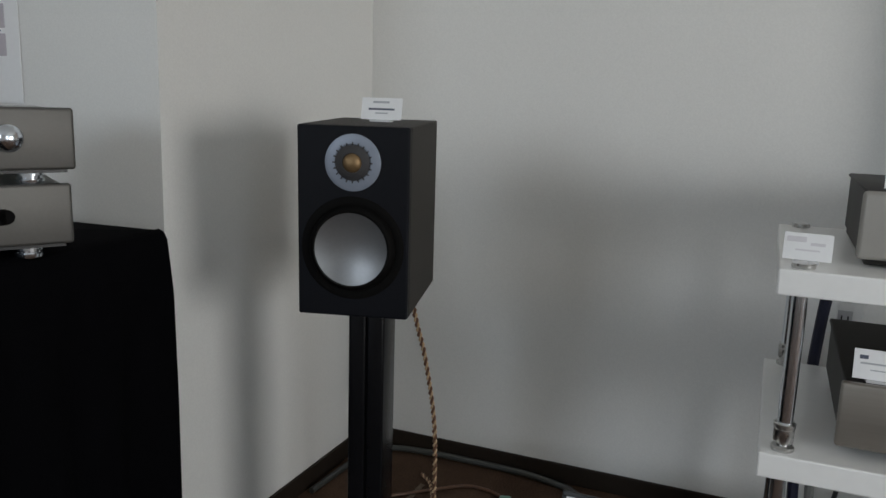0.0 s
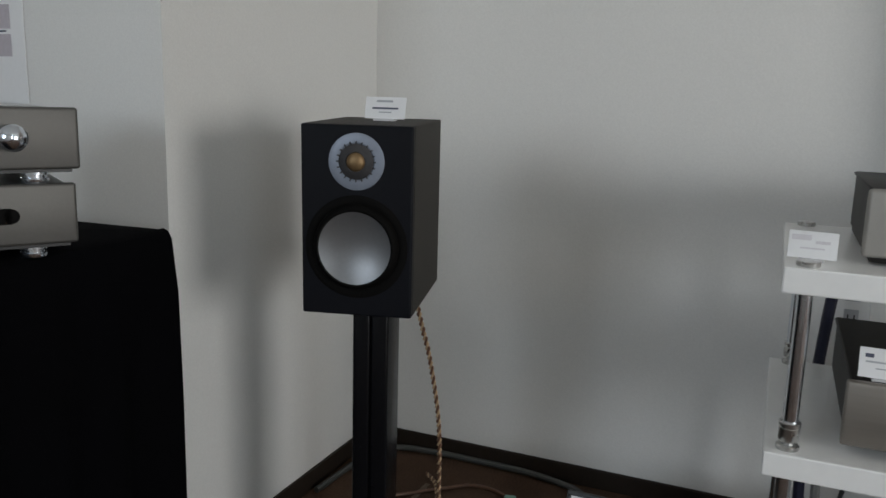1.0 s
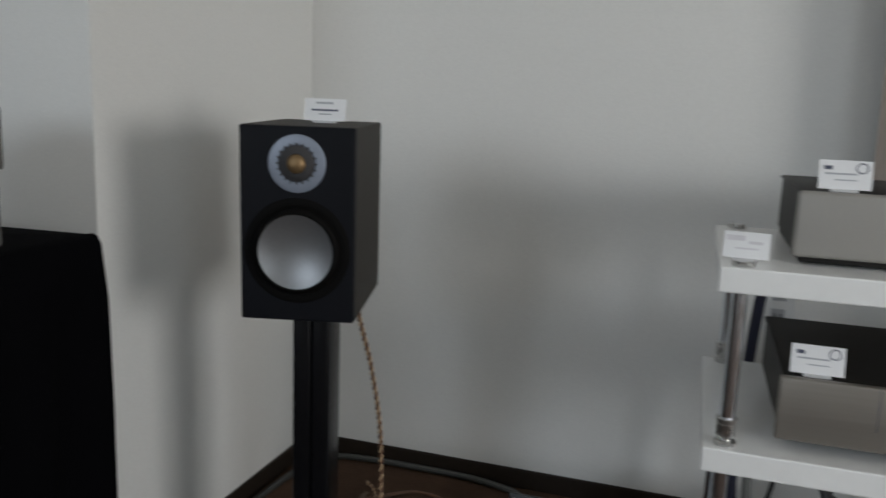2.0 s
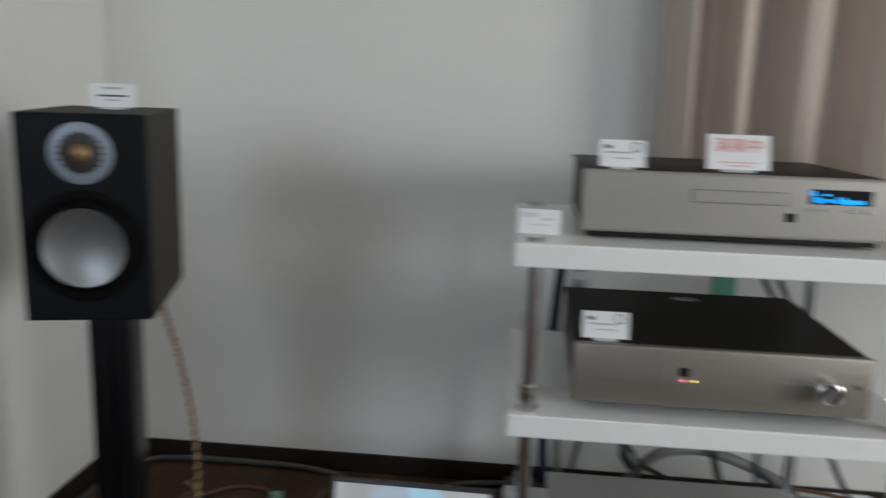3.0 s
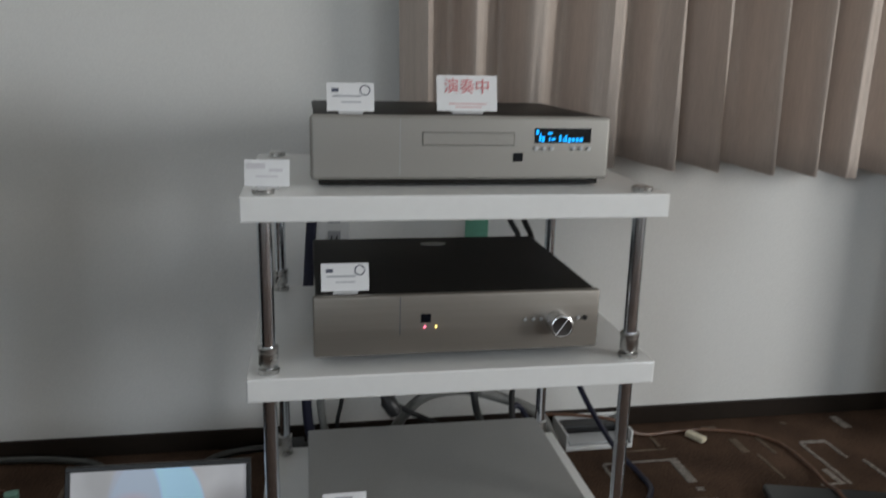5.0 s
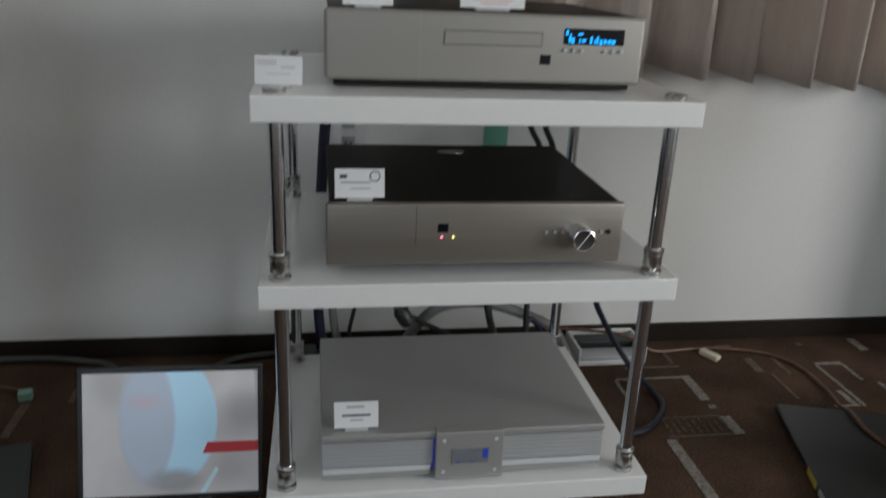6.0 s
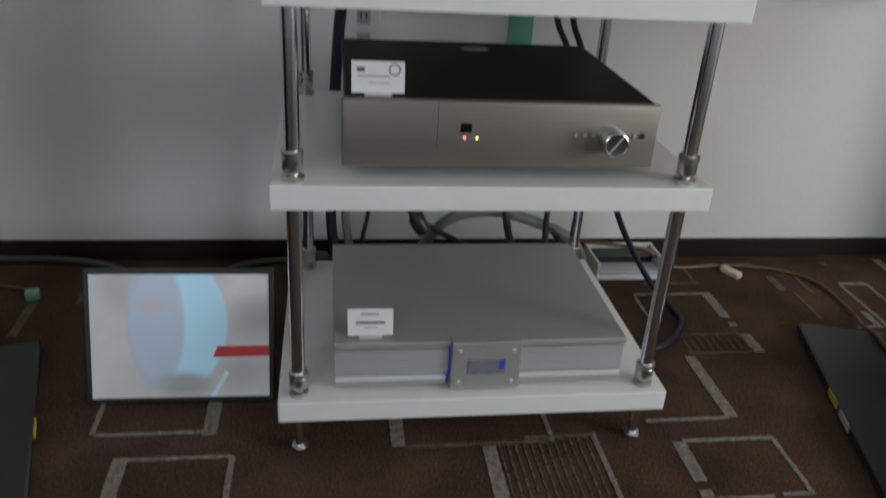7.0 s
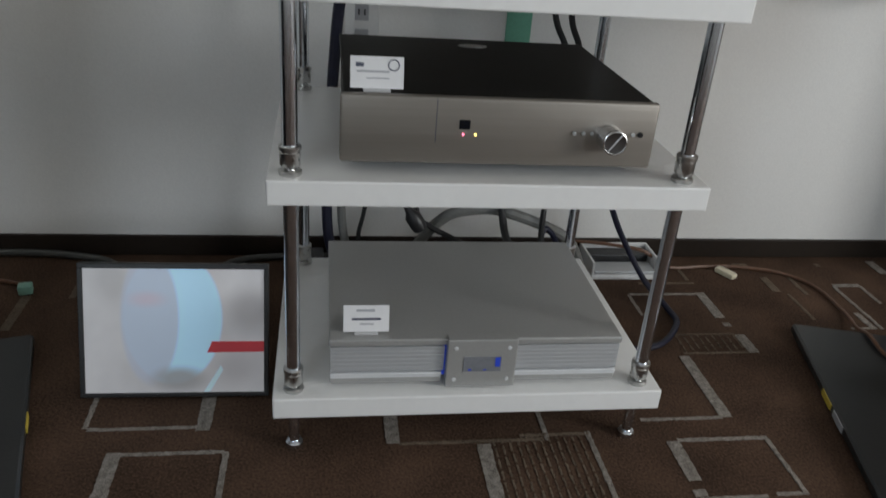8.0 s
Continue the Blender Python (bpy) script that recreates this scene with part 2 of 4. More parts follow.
def mesh_object(name, bm, material, smooth=False):
    me = bpy.data.meshes.new(name)
    bm.to_mesh(me)
    bm.free()
    me.materials.append(material)
    if smooth:
        me.polygons.foreach_set("use_smooth", [True] * len(me.polygons))
        me.set_sharp_from_angle(angle=radians(35))
    return new(name, me)


def part(name, bm, material, parent, label="", smooth=False):
    ob = mesh_object(name, bm, material, smooth)
    ob.parent = parent
    return tagged(ob, label)


def thing(name, label, category, m=Matrix(), group="", kind=""):
    ob = new(name)
    ob.empty_display_size = 0.05
    ob.matrix_world = m
    return tagged(ob, label, category, group, kind)


def solid(name, bm, material, label, category, m=Matrix(), group="", kind="", smooth=False):
    ob = mesh_object(name, bm, material, smooth)
    ob.matrix_world = m
    return tagged(ob, label, category, group, kind)


FRONT = pose(0, 0, 0, 90, 0, 0)      # turns a lathe's axis towards -y


# ---- the room ----
WALL_Y, LEFT_X, RIGHT_X, REAR_Y, FAR_X, NOOK_Y, TOP, EAST_X = 0.690, -0.987, 1.662, -3.2, -2.6, -0.070, 2.5, 3.0
floor = solid("floor", box(FAR_X - 0.2, EAST_X + 0.2, REAR_Y - 0.2, WALL_Y + 0.2, -0.12, 0), CARPET, "dark brown patterned carpet floor", "floor", kind="structure")
solid("ceiling", box(FAR_X - 0.2, EAST_X + 0.2, REAR_Y - 0.2, WALL_Y + 0.2, TOP, TOP + 0.1), CEIL, "plain off-white ceiling", "ceiling", kind="structure")
solid("wall_north", box(LEFT_X, RIGHT_X, WALL_Y, WALL_Y + 0.15, 0, TOP), WALL, "white wallpapered wall behind the rack", "wall", kind="structure")
solid("wall_pier", box(FAR_X - 0.15, LEFT_X, NOOK_Y, WALL_Y + 0.15, 0, TOP), WALL, "white wallpapered projecting pier with a sharp corner", "wall", kind="structure")
solid("wall_tan_pier", box(RIGHT_X, EAST_X, 0.34, WALL_Y + 0.15, 0, TOP), WALL_TAN, "tan wallpapered projecting pier beside the curtain", "wall", kind="structure")
solid("wall_west", box(FAR_X - 0.15, FAR_X, REAR_Y, NOOK_Y, 0, TOP), WALL, "plain white wall", "wall", kind="structure")


def wall_with_window(name, m, length, holes, z0, z1, material, label):
    """A wall along x, 0.12 m thick towards -y, with real openings."""
    bm, start = bmesh.new(), 0.0
    for x0, x1 in holes:
        box(start, x0, -0.12, 0, 0, TOP, bm=bm)
        box(x0, x1, -0.12, 0, 0, z0, bm=bm)
        box(x0, x1, -0.12, 0, z1, TOP, bm=bm)
        start = x1
    box(start, length, -0.12, 0, 0, TOP, bm=bm)
    return solid(name, bm, material, label, "wall", m, kind="structure")


def window(name, m, w, h):
    win = thing(name, "white framed window with clear panes", "window", m, kind="structure")
    for k, (a, b, c, d) in enumerate(((-w / 2, -w / 2 + 0.04, 0, h), (w / 2 - 0.04, w / 2, 0, h), (-w / 2 + 0.04, w / 2 - 0.04, 0, 0.04), (-w / 2 + 0.04, w / 2 - 0.04, h - 0.04, h), (-0.018, 0.018, 0.04, h - 0.04))):
        part("window_frame", box(a, b, -0.03, 0.02, c, d, 0.003), WHITE_PLASTIC, win)


wall_with_window("wall_south", pose(FAR_X, REAR_Y, 0), EAST_X - FAR_X, ((REAR_WIN[0] - FAR_X, REAR_WIN[1] - FAR_X), (MID_WIN[0] - FAR_X, MID_WIN[1] - FAR_X)), REAR_WIN[2], REAR_WIN[3], WALL, "white wall with a window")
wall_with_window("wall_east", pose(EAST_X, REAR_Y, 0, 0, 0, 90), WALL_Y - REAR_Y, ((SIDE_WIN[0] - REAR_Y, SIDE_WIN[1] - REAR_Y),), SIDE_WIN[2], SIDE_WIN[3], WALL, "white side wall with a window")
window("window_1", pose((REAR_WIN[0] + REAR_WIN[1]) / 2, REAR_Y - 0.05, REAR_WIN[2]), REAR_WIN[1] - REAR_WIN[0], REAR_WIN[3] - REAR_WIN[2])
window("window_3", pose((MID_WIN[0] + MID_WIN[1]) / 2, REAR_Y - 0.05, MID_WIN[2]), MID_WIN[1] - MID_WIN[0], MID_WIN[3] - MID_WIN[2])
window("window_2", pose(EAST_X + 0.06, (SIDE_WIN[0] + SIDE_WIN[1]) / 2, SIDE_WIN[2], 0, 0, 90), SIDE_WIN[1] - SIDE_WIN[0], SIDE_WIN[3] - SIDE_WIN[2])

BH = 0.050


def skirting(name, x0, x1, y0, y1, label="dark brown vinyl skirting board"):
    solid(name, box(x0, x1, y0, y1, 0, BH, 0.003), BASE, label, "skirting board", kind="structure")


skirting("baseboard", LEFT_X + 0.008, RIGHT_X, WALL_Y - 0.008, WALL_Y)
skirting("baseboard", LEFT_X, LEFT_X + 0.008, NOOK_Y - 0.008, WALL_Y)
skirting("baseboard", FAR_X, LEFT_X, NOOK_Y - 0.008, NOOK_Y)


# ---- curtain ----
def curtain():
    root = thing("curtain", "taupe brown pleated fabric curtain hanging on the wall", "curtain", pose(0, 0.590, 0))
    rng = random.Random(4)
    x0, x1, z1 = 0.282, 1.63, 2.42
    ridges = (0.200, 0.330, 0.441, 0.570, 0.727, 0.868, 0.974, 1.107, 1.232, 1.319, 1.494, 1.584, 1.694)
    folds = [(r, rng.uniform(0.85, 1.12)) for r in ridges]
    bm = bmesh.new()
    nx, nz = 420, 26
    grid = []
    for i in range(nx + 1):
        x = x0 + (x1 - x0) * i / nx
        k = max(j for j, f in enumerate(folds) if f[0] <= x + 1e-9)
        a = folds[k][0]
        b = folds[k + 1][0] if k + 1 < len(folds) else a + 0.1
        u = (x - a) / (b - a)
        wave = -math.cos(2 * math.pi * u + 0.25 * math.sin(2 * math.pi * u + k)) + 0.09 * math.sin(6 * math.pi * u + k)
        hem = 0.694 - 0.030 * (x - 0.8) / 0.7 + 0.006 * wave
        col = []
        for j in range(nz + 1):
            v = j / nz
            z = hem + (z1 - hem) * v
            amp = (0.070 + 0.006 * (b - a > 0.14)) * folds[k][1] * (1 - 0.30 * v)
            sway = 0.010 * math.sin(3.1 * v + folds[k][0] * 9) * (1 - v)
            y = amp * wave + 0.006 * math.sin(9 * u + 5 * v) + 0.004 * noise.noise((x * 30, v * 3, 0.3))
            col.append(bm.verts.new((x + sway, y, z)))
        grid.append(col)
    for a, b in zip(grid, grid[1:]):
        for j in range(nz):
            bm.faces.new((a[j], b[j], b[j + 1], a[j + 1]))
    cloth = part("fabric", bm, CURTAIN, root, smooth=True)
    thick = cloth.modifiers.new("thickness", "SOLIDIFY")
    thick.thickness = 0.002
    part("rail", rod(0.012, 0.2, 1.6, 16, 0.001, pose(0, 0, z1 + 0.01, 0, 90, 0)), WHITE_PLASTIC, root, "white curtain rail", True)


curtain()

# ---- equipment rack ----
RW, RD, TH = 0.618, 0.464, 0.036
SHELF_Z = (0.074, 0.4275, 0.691)
POLES = ((0.031, 0.026), (RW - 0.034, 0.026), (0.037, RD - 0.022), (RW - 0.037, RD - 0.022))


def rack():
    root = thing("equipment_rack", "white three-shelf audio rack with chrome poles on the carpet", "rack")
    for z in SHELF_Z:
        part("shelf", box(0, RW, 0, RD, z, z + TH, 0.0025, 2), SHELF, root, "white lacquered shelf")
    for x, y in POLES:
        m = pose(x, y, 0)
        for z0, z1 in zip(SHELF_Z, SHELF_Z[1:]):
            a, b = z0 + TH, z1
            pole = part("pole", rod(0.0105, a + 0.012, b, 28, 0, m), CHROME, root, "chrome pole", True)
            part("foot_disc", lathe([(0, a), (0.0150, a), (0.0155, a + 0.001), (0.0155, a + 0.0055), (0.0140, a + 0.007), (0.0085, a + 0.0075), (0.0085, a + 0.013), (0, a + 0.013)], 28, m), SATIN, pole, "", True)
            part("collar", lathe([(0.0100, a + 0.012), (0.0135, a + 0.013), (0.0140, a + 0.014), (0.0140, a + 0.032), (0.0132, a + 0.033), (0.0132, a + 0.034), (0.0150, a + 0.0345), (0.0150, a + 0.040), (0.0140, a + 0.041), (0.0104, a + 0.0415)], 28, m), SATIN, pole, "", True)
        top = SHELF_Z[-1] + TH
        part("cap", lathe([(0, top), (0.0150, top), (0.0155, top + 0.001), (0.0155, top + 0.006), (0.0145, top + 0.007), (0, top + 0.0072)], 28, m), SATIN, root, "steel screw cap", True)
        part("foot", lathe([(0, 0), (0.0115, 0), (0.0135, 0.002), (0.0135, 0.010), (0.0115, 0.012), (0.0082, 0.0125), (0.0082, SHELF_Z[0]), (0, SHELF_Z[0])], 24, m), CHROME, root, "chrome levelling foot", True)


rack()


def card(name, x, y, z, w, h, turn=0.0, tilt=-14.0, label="white printed product card in a small stand", category="card", art=None, curl=False):
    """A printed card that leans back on a clear foot; art(add) draws on it."""
    root = thing(name, label, category, pose(x, y, z, 0, 0, turn))
    lean = pose(0, 0, 0.004, tilt, 0, 0)
    bm = box(-w / 2, w / 2, 0, 0.0008, 0, h)
    bm.transform(lean)
    part("sheet", bm, PAPER, root)
    part("card_foot", box(-w * 0.26, w * 0.26, -0.004, 0.012, 0, 0.004, 0.001), ACRYLIC, root, "clear grey card foot")

    def add(kind, x0, x1, z0, z1, material):
        b = box(-w / 2 + x0 * w, -w / 2 + x1 * w, -0.0006, 0, z0 * h, z1 * h)
        b.transform(lean)
        part(kind, b, material, root)

    def ring(cx, cz, r, material):
        b = lathe([(r, 0), (r, 0.0006), (r * 0.8, 0.0006), (r * 0.8, 0), (r, 0)], 24, lean @ pose(-w / 2 + cx * w, 0, cz * h, 90, 0, 0))
        part("emblem", b, material, root)

    if art:
        art(add, ring)
    return root


def art_product(add, ring):
    add("printed_mark", 0.10, 0.25, 0.67, 0.80, PRINT_DARK)
    add("printed_line", 0.12, 0.72, 0.50, 0.56, PRINT_GREY)
    add("printed_line", 0.30, 0.72, 0.30, 0.34, PRINT_GREY)
    ring(0.81, 0.74, 0.0078, PRINT_DARK)


def art_plain(add, ring):
    add("printed_mark", 0.28, 0.68, 0.76, 0.85, PRINT_GREY)
    add("printed_line", 0.18, 0.82, 0.44, 0.52, PRINT_DARK)
    add("printed_line", 0.36, 0.66, 0.27, 0.32, PRINT_GREY)


def art_corner(add, ring):
    add("printed_mark", 0.06, 0.46, 0.66, 0.86, PRINT_FAINT)
    add("printed_line", 0.55, 0.85, 0.55, 0.66, PRINT_FAINT)
    add("printed_line", 0.25, 0.75, 0.34, 0.40, PRINT_FAINT)


# ---- upper player ----
def player():
    x0, x1, y0, y1, z0, z1 = 0.096, 0.546, 0.070, 0.420, 0.738, 0.832
    root = thing("disc_player", "silver disc player with a blue lit display on the top shelf", "disc player", pose(x0, y0, 0.727))
    w, d, b, t = x1 - x0, y1 - y0, z0 - 0.727, z1 - 0.727
    # black slab added to put the shade under the player into the gap
    part("base_plate", box(0.012, w - 0.012, 0.012, d - 0.02, 0.003, b + 0.001, 0.001), BLACK_LID, root, "black underside darkening the gap below")
    part("front_panel", box(0, w, 0, 0.016, b, t, 0.0065, 4), ALU_CD, root, "silver bead-blasted front panel", True)
    part("lid", box(0.006, w - 0.006, 0.016, d, t - 0.006, t, 0.004, 2), BLACK_LID, root, "dark lid with rounded edges", True)
    part("case", box(0.010, w - 0.010, 0.016, d - 0.002, b + 0.001, t - 0.006, 0.002), BLACK_LID, root, "dark steel case")
    for x in (0.05, w - 0.05):
        for y in (0.05, d - 0.05):
            part("foot", rod(0.016, 0, b + 0.001, 20, 0.001, pose(x, y, 0)), RUBBER, root, "", True)
    tray = box(0.163, 0.299, -0.0012, 0.0, b + 0.052, b + 0.069, 0.0005)
    part("disc_tray", tray, ALU_CD, root, "slim disc tray")
    for a, c, e, f in ((0.1615, 0.3005, 0.0695, 0.0705), (0.1615, 0.3005, 0.0505, 0.0515), (0.1615, 0.1625, 0.0515, 0.0695), (0.2995, 0.3005, 0.0515, 0.0695)):
        part("tray_gap", box(a, c, -0.0006, 0.0, b + e, b + f), PRINT_TRACE, root)
    part("seam", box(0.1290, 0.1296, -0.0004, 0, b + 0.006, t - 0.004), PRINT_GREY, root)
    scr = part("display", box(0.331, 0.419, -0.001, 0.0, b + 0.055, b + 0.077, 0.0004), SCREEN_BACK, root, "dark glass display with blue lit writing")
    for x, wd, lo, hi in ((0.338, 0.003, 0.058, 0.066), (0.342, 0.004, 0.057, 0.065), (0.353, 0.0018, 0.057, 0.064), (0.357, 0.006, 0.059, 0.063), (0.369, 0.003, 0.057, 0.067), (0.375, 0.0016, 0.057, 0.063), (0.378, 0.003, 0.057, 0.067), (0.383, 0.004, 0.056, 0.063), (0.389, 0.004, 0.057, 0.063), (0.395, 0.004, 0.057, 0.063), (0.401, 0.005, 0.057, 0.063), (0.333, 0.004, 0.068, 0.075), (0.339, 0.002, 0.066, 0.070), (0.351, 0.007, 0.068, 0.071)):
        part("lit_segment", box(x, x + wd, -0.0016, -0.001, b + lo, b + hi), SCREEN_INK, scr)
    for x in (0.334, 0.346, 0.358, 0.392, 0.404, 0.416):
        part("button", rod(0.0032, 0, 0.003, 16, 0.0005, pose(x, 0, b + 0.047) @ FRONT), ALU_PALE, root, "", True)
    part("sensor_window", box(0.299, 0.314, -0.0008, 0.0, b + 0.027, b + 0.040), SCREEN_BACK, root, "small square black sensor window")


player()

# ---- integrated amplifier ----
def amplifier():
    x0, x1, y0, y1 = 0.0955, 0.5310, 0.027, 0.400
    s = SHELF_Z[1] + TH
    root = thing("integrated_amplifier", "silver integrated amplifier with black lid and chrome knob", "amplifier", pose(x0, y0, s))
    w, d, b, t = x1 - x0, y1 - y0, 0.018, 0.5745 - s
    part("front_panel", box(0, w, 0, 0.014, b, t, 0.004, 3), ALU, root, "brushed silver front panel", True)
    part("lid", box(0.004, w - 0.004, 0.014, d, t - 0.008, t - 0.001, 0.003), BLACK_LID, root, "matt black lid")
    part("case", box(0.008, w - 0.008, 0.014, d - 0.002, b, t - 0.008, 0.002), BLACK_LID, root, "black steel case")
    for x in (0.06, w - 0.06):
        for y in (0.11, d - 0.06):
            part("foot", rod(0.018, 0, b, 20, 0.001, pose(x, y, 0)), RUBBER, root, "", True)
    part("groove", box(0.1265, 0.1275, -0.0005, 0, b + 0.03, t - 0.002), PRINT_DARK, root, "thin engraved groove")
    part("sensor_window", box(0.158, 0.173, -0.0008, 0.0, b + 0.050, b + 0.063), SCREEN_BACK, root, "small square black sensor window")
    part("lamp", rod(0.0016, 0, 0.0018, 14, 0, pose(0.164, 0, b + 0.043) @ FRONT), LED_RED, root, "lit pink lamp", True)
    part("lamp", rod(0.0016, 0, 0.0018, 14, 0, pose(0.181, 0, b + 0.043) @ FRONT), LED_AMBER, root, "lit amber lamp", True)
    for x in (0.318, 0.331, 0.343, 0.402):
        part("button", rod(0.0026, 0, 0.003, 14, 0.0005, pose(x, 0, b + 0.049) @ FRONT), ALU_PALE, root, "", True)
    part("sensor", rod(0.0038, 0, 0.002, 16, 0, pose(0.413, 0, b + 0.049) @ FRONT), BLACK, root, "", True)
    kx, kz, kr = 0.368, b + 0.045, 0.0178
    knob = part("volume_knob", lathe([(0, 0), (kr, 0), (kr, 0.026), (kr - 0.0008, 0.0285), (kr - 0.0022, 0.0292), (kr - 0.0030, 0.0286)], 56, pose(kx, 0, kz) @ FRONT), SPUN, root, "chrome volume knob", True)
    # the turned face's reflection is built in: dark colour, bright diagonal bar as glint
    part("knob_face", lathe([(kr - 0.0026, 0.0284), (kr * 0.5, 0.0278), (0, 0.0276)], 56, pose(kx, 0, kz) @ FRONT), SPUN_DARK_REFLECTION, knob, "spun knob face with its dark reflection in the colour", True)
    bm = box(-0.0007, 0.0007, -0.0292, -0.0280, -kr + 0.003, kr - 0.003)
    bm.transform(pose(kx, 0, kz, 0, 36, 0))
    part("painted_glint", bm, ALU_BRIGHT, knob)
    badge = lathe([(0, 0), (0.024, 0), (0.024, 0.001), (0.0, 0.0012)], 32, pose(0.226, d - 0.055, t - 0.001) @ Matrix.Diagonal((1, 0.5, 1, 1)))
    part("badge", badge, SATIN, root, "small oval metal badge", True)


amplifier()

# ---- power amplifier ----
def power_amplifier():
    s = SHELF_Z[0] + TH
    root = thing("power_amplifier", "grey aluminium power amplifier with finned front on the lowest shelf", "amplifier", pose(0.086, 0.028, s))
    w, d, t = 0.456, 0.335, 0.0885
    f = 0.008
    for x in (0.05, w - 0.05):
        for y in (0.05, d - 0.05):
            part("foot", rod(0.015, 0, f, 18, 0.001, pose(x, y, 0)), RUBBER, root, "", True)
    part("case", box(0.006, w - 0.006, 0.016, d - 0.002, f, t - 0.012, 0.002), ALU_GREY, root, "grey case")
    part("top_plate", box(-0.002, w + 0.002, -0.003, d, t - 0.012, t, 0.0025), ALU_GREY, root, "flat grey top plate")
    a, b = 0.178, 0.288
    for x0, x1 in ((0, a - 0.006), (b, w)):
        part("front_rail", box(x0, x1, 0.0, 0.016, f, f + 0.010, 0.001), ALU_GREY, root, "grey lower front rail")
        part("bright_rail", box(x0, x1, -0.003, 0.016, f + 0.010, f + 0.019, 0.0015), ALU_BRIGHT, root, "bright front rail")
        part("fin_backing", box(x0 + 0.001, x1 - 0.001, 0.005, 0.015, f + 0.019, t - 0.012), ALU_PALE, root)
        for k in range(6):
            z = f + 0.0215 + k * 0.0074
            part("fin", box(x0, x1 + (0.003 if x0 == 0 else 0), -0.001, 0.016, z, z + 0.0072, 0.0006, 1), ALU_PALE, root, "pale aluminium fin")
    part("blue_light_strip", box(a - 0.0055, a - 0.001, 0.001, 0.004, f + 0.012, t - 0.014), LED_BLUE, root, "blue lit edge strip")
    plate = part("centre_plate", box(a, b, -0.010, 0.010, f - 0.004, t + 0.002, 0.002), ALU_GREY, root, "raised grey centre plate")
    part("display", box(a + 0.026, a + 0.086, -0.0112, -0.010, f + 0.025, f + 0.052, 0.0005), SCREEN_DULL, plate, "small grey display window")
    part("lit_mark", box(a + 0.076, a + 0.084, -0.0118, -0.0112, f + 0.034, f + 0.051), LED_BLUE, plate, "blue lit mark")
    part("lit_mark", box(a + 0.034, a + 0.039, -0.0118, -0.0112, f + 0.027, f + 0.030), LED_BLUE, plate)
    part("lit_mark", box(a + 0.058, a + 0.063, -0.0118, -0.0112, f + 0.027, f + 0.029), LED_BLUE, plate)
    for x in (a + 0.013, b - 0.013):
        for z in (f + 0.010, t - 0.013):
            part("screw", lathe([(0, 0), (0.0035, 0), (0.003, 0.0012), (0, 0.0018)], 14, pose(x, -0.010, z) @ FRONT), ALU_BRIGHT, plate, "", True)


power_amplifier()

# ---- cards ----
card("product_card", 0.155, 0.085, 0.832, 0.068, 0.041, 0, art=art_product, label="white product card standing on the disc player")
card("product_card", 0.1435, 0.046, 0.5735, 0.070, 0.041, 0, art=art_product, label="white product card standing on the integrated amplifier")
card("product_card", 0.140, 0.042, 0.1985, 0.069, 0.042, 0, art=art_plain, label="white product card standing on the power amplifier")
card("product_card", 0.035, 0.062, 0.727, 0.063, 0.038, -4, art=art_corner, label="white product card standing on the top shelf")
notice = card("notice_card", 0.332, 0.112, 0.832, 0.093, 0.054, 0, label="white notice card with red writing on the disc player", category="sign")


def writing(text, size, m, material, parent):
    cu = bpy.data.curves.new("writing", "FONT")
    cu.body, cu.size, cu.align_x, cu.align_y, cu.extrude = text, size, "CENTER", "CENTER", 0.0003
    cu.materials.append(material)
    ob = new("writing", cu)
    ob.parent = parent
    ob.matrix_local = m
    return ob


writing("演奏中", 0.024, pose(0.0, -0.0008, 0.004, -14, 0, 0) @ pose(0, 0, 0.036, 90, 0, 0), PRINT_SOFT_RED, notice)
for a, b, c in ((-0.028, 0.030, 0.010), (-0.018, 0.022, 0.005)):
    bm = box(a, b, -0.0006, 0, c, c + 0.002)
    bm.transform(pose(0, 0, 0.004, -14, 0, 0))
    part("printed_line", bm, PRINT_PINK, notice)


